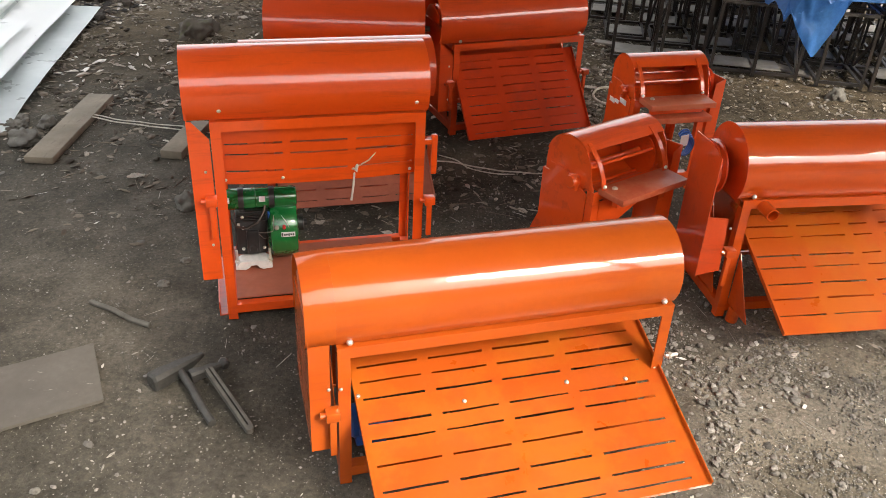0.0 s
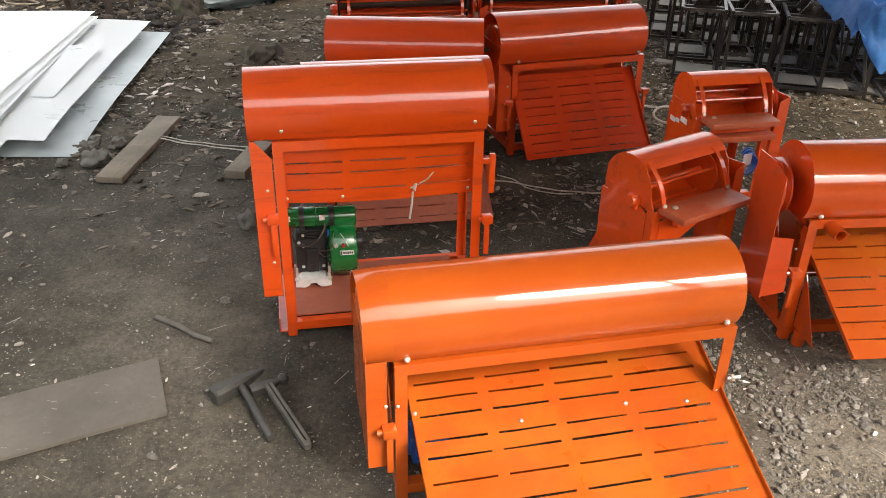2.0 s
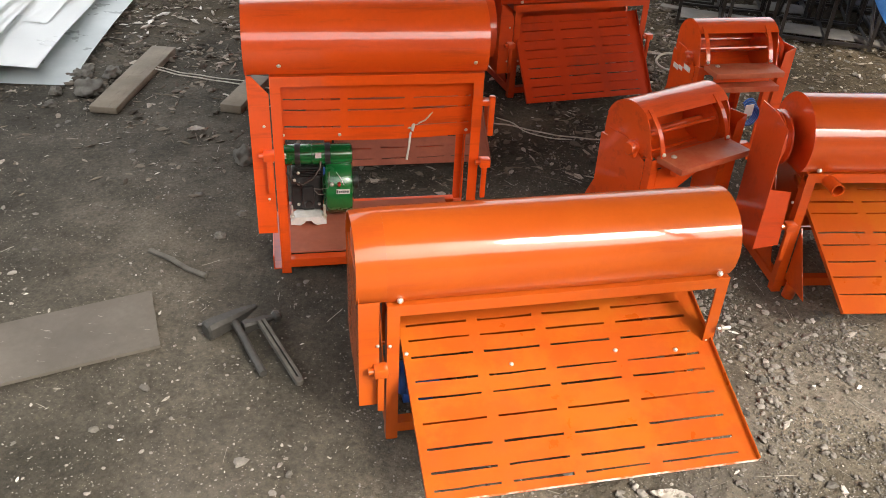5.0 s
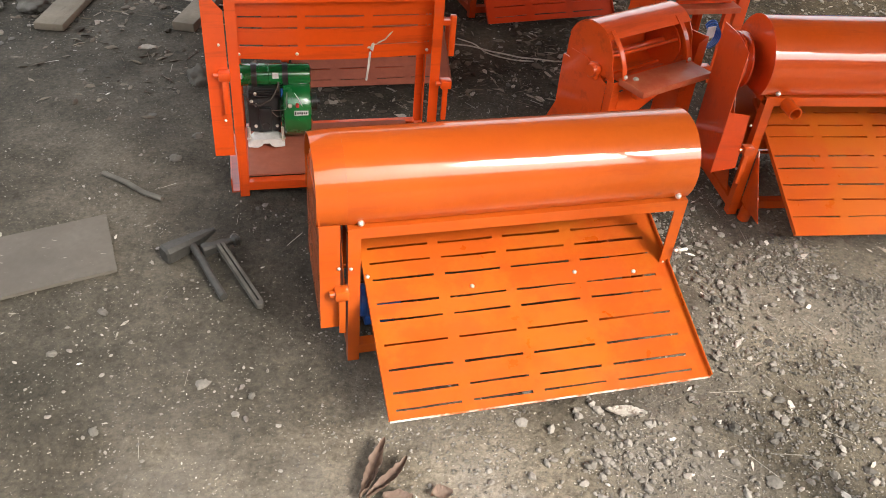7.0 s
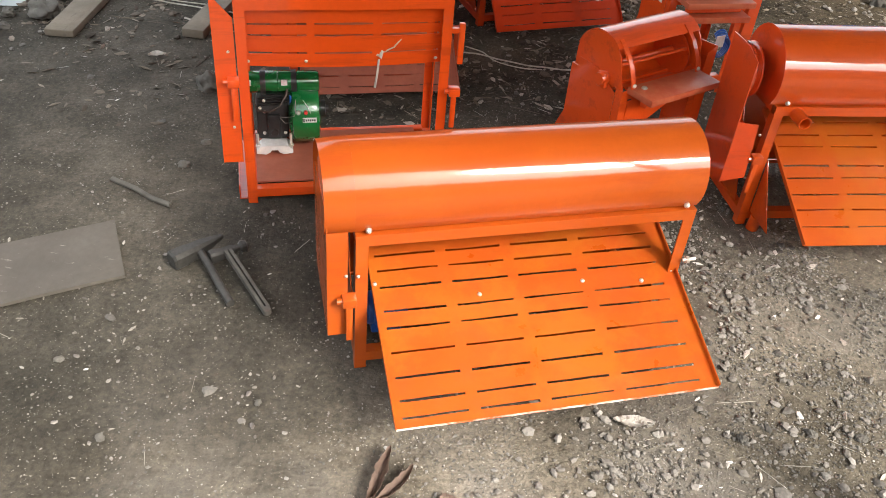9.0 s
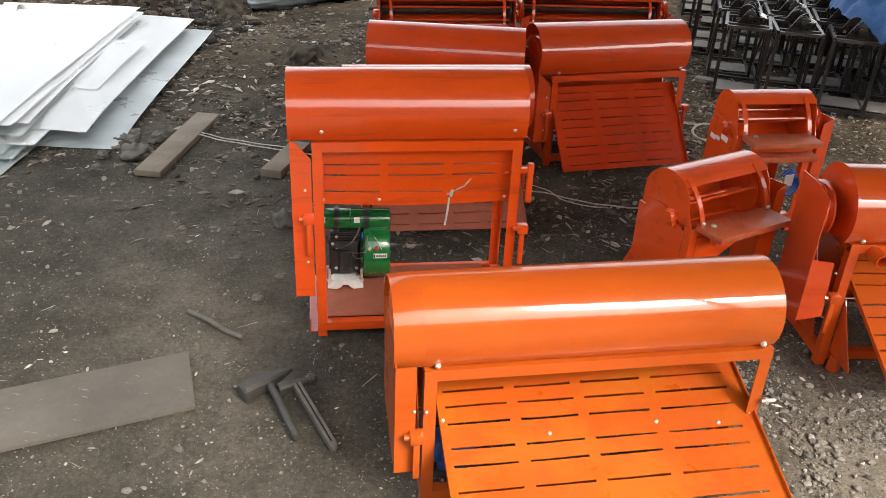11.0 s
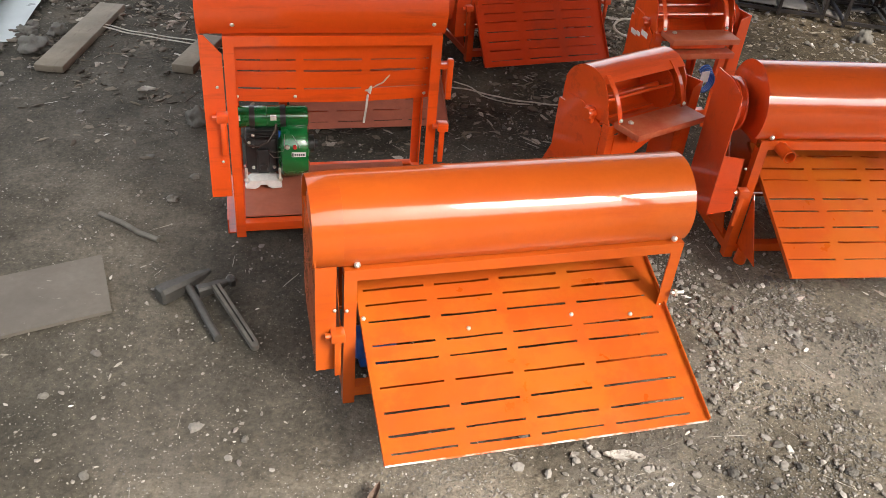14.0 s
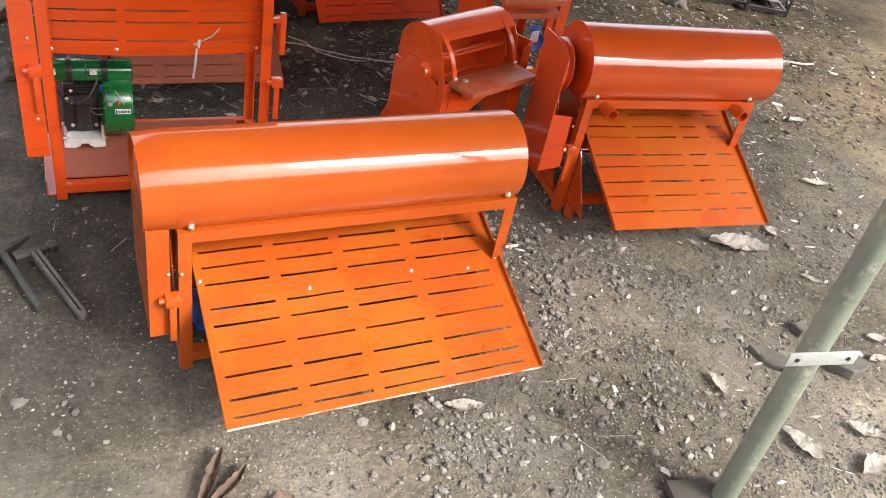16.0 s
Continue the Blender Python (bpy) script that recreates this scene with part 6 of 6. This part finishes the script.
def clumps(p, f1=1.6, f2=5.0):
    n1 = np.array([noise.noise((a * f1, b * f1, 6.0)) for a, b in p])
    n2 = np.array([noise.noise((a * f2, b * f2, 2.0)) for a, b in p])
    return n1, n2


def density(p):
    x, y = p[:, 0], p[:, 1]
    d = 0.07 + 0.13 * np.clip((x + 0.5) / 0.8, 0, 1) + 0.75 * np.exp(-((x - 0.95) / 0.45) ** 2 - ((y - 2.0) / 0.6) ** 2) + 0.35 * np.clip((x - 0.6) / 1.0, 0, 1) * np.clip((4.8 - y) / 1.5, 0, 1) + 0.35 * np.exp(-((y - 1.15) / 0.3) ** 2) * np.clip((x + 0.5) / 0.6, 0.15, 1)
    d += 0.3 * np.clip((y - 3.6) / 2, 0, 1)
    n1, n2 = clumps(p)
    return d * np.clip(0.60 + 0.9 * n1 + 1.5 * n2, 0.06, 2.2)


def chip_density(p):
    x, y = p[:, 0], p[:, 1]
    n1, n2 = clumps(p, 1.9, 6.5)
    d = 0.35 + 0.5 * np.exp(-((x + 1.4) / 0.6) ** 2 - ((y - 1.9) / 0.5) ** 2) + 0.3 * np.exp(-((x + 1.0) / 0.7) ** 2 - ((y - 3.1) / 0.5) ** 2)
    d *= np.clip(0.55 + 0.45 * (y - 1.2) / 0.6, 0.5, 1)
    return d * np.clip(0.15 + 1.5 * n1 + 2.6 * n2, 0.04, 2.5)


def soil_density(p):
    """Litter in drifts on the dark soil behind the machines."""
    x, y = p[:, 0], p[:, 1]
    n1, n2 = clumps(p, 1.4, 4.6)
    return np.clip((y - 2.5) / 1.3, 0, 1) * np.clip(0.30 + 0.8 * n1 + 1.2 * n2, 0.05, 1.6)


def spread(x0, x1, y0, y1, how=density):
    def f(rng, count):
        p = np.stack([rng.uniform(x0, x1, count), rng.uniform(y0, y1, count)], -1)
        return p[rng.uniform(0, 1, count) < how(p)]
    return f


def small(lo, hi, power=3.0):
    return lambda rng, count: lo + (hi - lo) * rng.uniform(0, 1, count) ** power


CURLS = stuff_material("curled_leaves", [(0.0, (0.07, 0.054, 0.036, 1)), (0.6, (0.17, 0.14, 0.10, 1)), (0.94, (0.28, 0.24, 0.185, 1)), (1.0, (0.55, 0.50, 0.44, 1))])
HUMUS = stuff_material("dark_clods", [(0.0, (0.036, 0.028, 0.020, 1)), (0.6, (0.092, 0.072, 0.053, 1)), (1.0, (0.170, 0.138, 0.106, 1))])
SOIL = stuff_material("soil_lumps", [(0.0, (0.085, 0.077, 0.066, 1)), (0.5, (0.15, 0.137, 0.119, 1)), (1.0, (0.27, 0.25, 0.222, 1))])
scatter("gravel", 56000, spread(-2.2, 2.8, 0.7, 4.2), ICO_V, ICO_F, small(0.002, 0.0075, 3), GRAVEL, "small grey-brown gravel and crumbs of dirt", "gravel", 1, sink=0.45)
scatter("gravel", 1500, spread(0.2, 2.6, 0.8, 3.4), ICO_V, ICO_F, small(0.005, 0.015, 2.4), GRAVEL, "pale brown gravel lumps beside the threshers", "gravel", 15, flat=0.8, sink=0.45)
OCT_V = [(1, 0, 0), (-1, 0, 0), (0, 1, 0), (0, -1, 0), (0, 0, 1), (0, 0, -1)]
OCT_F = [(0, 2, 4), (2, 1, 4), (1, 3, 4), (3, 0, 4), (2, 0, 5), (1, 2, 5), (3, 1, 5), (0, 3, 5)]
scatter("dirt_crumbs", 170000, spread(-2.0, 2.4, 0.8, 3.6), OCT_V, OCT_F, small(0.0015, 0.005, 2), SOIL, "fine crumbs of dirt and grit", "grit", 11, sink=0.45)
scatter("gravel", 7000, spread(-4.5, 3.2, 3.8, 8.0), ICO_V, ICO_F, small(0.004, 0.018, 3), GRAVEL, "coarse gravel and clods between the machines", "gravel", 2, sink=0.45)
scatter("clods", 7000, spread(-2.4, 2.8, 0.7, 5.0), ICO_V, ICO_F, small(0.006, 0.020, 2.5), SOIL, "trodden clods of earth", "clods", 12, flat=0.45, sink=0.6)
scatter("pale_chips", 7400, spread(-2.6, 2.6, 0.7, 4.6, chip_density), FLAKE_V, FLAKE_F, small(0.002, 0.0125, 3.2), CHIPS, "pale chips and flakes strewn on the dirt", "chips", 3, tilt=0.5)
scatter("twigs", 2200, spread(-2.6, 2.8, 0.7, 4.6, chip_density), np.array(CHIP_V) * (1, 0.05, 0.2), CHIP_F, small(0.008, 0.04, 3), CHIPS, "dry straws and twigs on the dirt", "twigs", 4)
scatter("leaf_litter", 52000, spread(-3.2, 1.4, 2.5, 6.8, soil_density), FLAKE_V, FLAKE_F, small(0.004, 0.026, 2.3), SCRAPS, "dull leaf scraps trodden into dark soil", "leaf litter", 16, flat=0.8, sink=0.1, tilt=0.8)
scatter("leaf_litter", 9000, spread(-3.0, 1.2, 2.9, 6.8, soil_density), np.array(FLAKE_V) * (1, 0.32, 1.6), FLAKE_F, small(0.008, 0.034, 1.8), CURLS, "curled strips of dry brown leaf on dark soil", "leaf litter", 27, sink=0.1, tilt=1.2)
scatter("clods", 16000, spread(-3.2, 1.0, 3.2, 6.8, soil_density), ICO_V, ICO_F, small(0.006, 0.026, 2.2), HUMUS, "dark crumbled clods of soil behind the machines", "clods", 26, flat=0.6, sink=0.5)
scatter("twigs", 7000, spread(-3.2, 1.4, 2.6, 6.8, soil_density), np.array(CHIP_V) * (1, 0.06, 0.2), CHIP_F, small(0.012, 0.06, 2.5), SCRAPS, "dull straws and fibres in the dark soil", "twigs", 19, tilt=0.5)


def drifts(rng, count):
    """Pale scraps blown together beside the plank and the sheets."""
    spots = np.array([(-2.08, 4.40, 0.08, 0.10), (-1.50, 3.98, 0.11, 0.07), (-2.03, 4.62, 0.14, 0.07), (-1.72, 4.75, 0.20, 0.10), (-1.35, 4.55, 0.18, 0.12)])
    pick = spots[rng.integers(0, len(spots), count)]
    return np.stack([rng.normal(pick[:, 0], pick[:, 2]), rng.normal(pick[:, 1], pick[:, 3])], -1)


scatter("leaf_litter", 130, drifts, np.array(FLAKE_V) * (1, 0.5, 2.4), FLAKE_F, small(0.008, 0.045, 2.6), LITTER, "pale curled leaf scraps blown together on dark soil", "leaf litter", 29, sink=0.0, tilt=1.0)


# Soil lumps of that corner, their tone lowered for its shade as well.
MULCH = stuff_material("dark_mulch", [(0.0, (0.010, 0.008, 0.006, 1)), (0.7, (0.030, 0.023, 0.017, 1)), (1.0, (0.075, 0.057, 0.042, 1))])


def back_area(rng, count):
    p = np.stack([rng.uniform(-7, 7.5, count), rng.uniform(5.6, 14.0, count)], -1)
    return p[p[:, 1] > 7.6 + 0.7 * np.sin(p[:, 0] * 1.3) + 2.0 * np.clip((-2.6 - p[:, 0]) / 0.8, 0, 1)]


def rubbish_area(rng, count):
    p = np.stack([rng.uniform(-6.6, -2.2, count), rng.uniform(5.2, 9.8, count)], -1)
    return p[p[:, 0] < -2.4 - 0.5 * np.sin(p[:, 1] * 2.0)]


scatter("leaf_litter", 42000, rubbish_area, np.array(FLAKE_V) * (1, 0.6, 1.8), FLAKE_F, small(0.006, 0.040, 2.2), SHADED_LITTER, "dark leaf litter and rubbish behind the sheets, toned for shade", "leaf litter", 20, flat=0.8, sink=0.1, tilt=1.0)
scatter("clods", 5000, rubbish_area, ICO_V, ICO_F, small(0.008, 0.05, 2.6), MULCH, "dark lumps of soil and rubbish behind the sheets", "clods", 30, flat=0.9, sink=0.35, tilt=0.6)
scatter("leaf_litter", 700, rubbish_area, np.array(FLAKE_V) * (1, 0.6, 1.6), FLAKE_F, small(0.02, 0.07, 2.0), CURLS, "large curled brown leaves on the rubbish", "leaf litter", 31, sink=0.0, tilt=1.2)
scatter("twigs", 2500, rubbish_area, np.array(CHIP_V) * (1, 0.07, 0.2), CHIP_F, small(0.03, 0.14, 2.0), SHADED_LITTER, "dark twigs tangled in the rubbish", "twigs", 21, tilt=0.9)


scatter("leaf_litter", 54000, back_area, np.array(CHIP_V) * (1, 0.8, 0.5), CHIP_F, small(0.01, 0.045, 2), LITTER, "bright dry leaf litter and rubbish at the far end", "leaf litter", 5, flat=0.7, sink=0.1, tilt=1.1)
scatter("straw", 14000, back_area, np.array(CHIP_V) * (1, 0.07, 0.12), CHIP_F, small(0.03, 0.16, 2), LITTER, "tangled pale straw at the far end", "straw", 17, sink=0.0, tilt=1.2)
scatter("leaf_litter", 4500, lambda rng, n: np.stack([rng.uniform(0.3, 3.4, n), rng.uniform(3.3, 8.2, n)], -1), np.array(CHIP_V) * (1, 0.75, 0.5), CHIP_F, small(0.006, 0.024, 2.2), SCRAPS, "dull dry leaves lying between and under the frames", "leaf litter", 18, flat=0.7, sink=0.0, tilt=0.8)
scatter("leaf_litter", 1800, spread(-4.5, 3.2, 3.4, 7.5), CHIP_V, CHIP_F, small(0.008, 0.035, 2.5), LITTER, "scattered dry leaf scraps between the machines", "leaf litter", 6, flat=0.6, sink=0.0, tilt=0.8)

scatter("leaf_litter", 6500, lambda rng, n: np.stack([rng.uniform(0.65, 3.4, n), rng.uniform(3.1, 5.4, n)], -1), FLAKE_V, FLAKE_F, small(0.004, 0.018, 2.0), CURLS, "brown leaf scraps and clods on the gravel", "leaf litter", 28, flat=1.3, sink=0.1, tilt=1.0)


def open_side(rng, count):
    return np.stack([rng.uniform(0.5, 2.6, count), rng.uniform(0.9, 3.4, count)], -1)


scatter("straw", 260, open_side, np.array(CHIP_V) * (1, 0.04, 0.12), CHIP_F, small(0.015, 0.055, 1.6), CHIPS, "thin pale straws on the dusty dirt", "straw", 22, sink=0.1, tilt=0.3)
scatter("leaf_litter", 420, open_side, FLAKE_V, FLAKE_F, small(0.006, 0.024, 2.2), LITTER, "small pale leaf scraps on the dusty dirt", "leaf litter", 23, flat=0.9, sink=0.1, tilt=0.6)

def heaps(rng, count):
    """Loose heaps of lumps round the lowered tray."""
    spots = np.array([(0.78, 2.02, 0.07, 0.12), (0.84, 1.84, 0.05, 0.08), (0.52, 1.36, 0.10, 0.06), (0.40, 1.22, 0.14, 0.07), (0.95, 1.45, 0.16, 0.12), (1.0, 2.1, 0.12, 0.10)])
    pick = spots[rng.integers(0, len(spots), count)]
    return np.stack([rng.normal(pick[:, 0], pick[:, 2]), rng.normal(pick[:, 1], pick[:, 3])], -1)


scatter("gravel", 560, heaps, ICO_V, ICO_F, small(0.004, 0.015, 2.2), GRAVEL, "loose earthy lumps heaped round the lowered tray", "gravel", 24, flat=0.85, sink=0.3, tilt=0.6)

# weeds by the pale box
rng = np.random.default_rng(8)
bm = bmesh.new()
for i in range(140):
    x, y = -3.3 + rng.normal(0, 0.14), 8.0 + rng.normal(0, 0.1)
    l, a, w = rng.uniform(0.05, 0.14), rng.uniform(0, math.tau), rng.uniform(0.008, 0.016)
    dx, dy = math.cos(a), math.sin(a)
    z = ground_height(x, y)
    p = [Vector((x - dy * w, y + dx * w, z)), Vector((x + dy * w, y - dx * w, z)), Vector((x + dx * l * 0.5 + dy * w, y + dy * l * 0.5 - dx * w, z + l * 0.8)), Vector((x + dx * l, y + dy * l, z + l * 0.9))]
    bm.faces.new([bm.verts.new(q) for q in p])
solid("weeds", bm, WEED, Matrix(), "small clump of fresh green weeds", "weeds", kind="stuff")
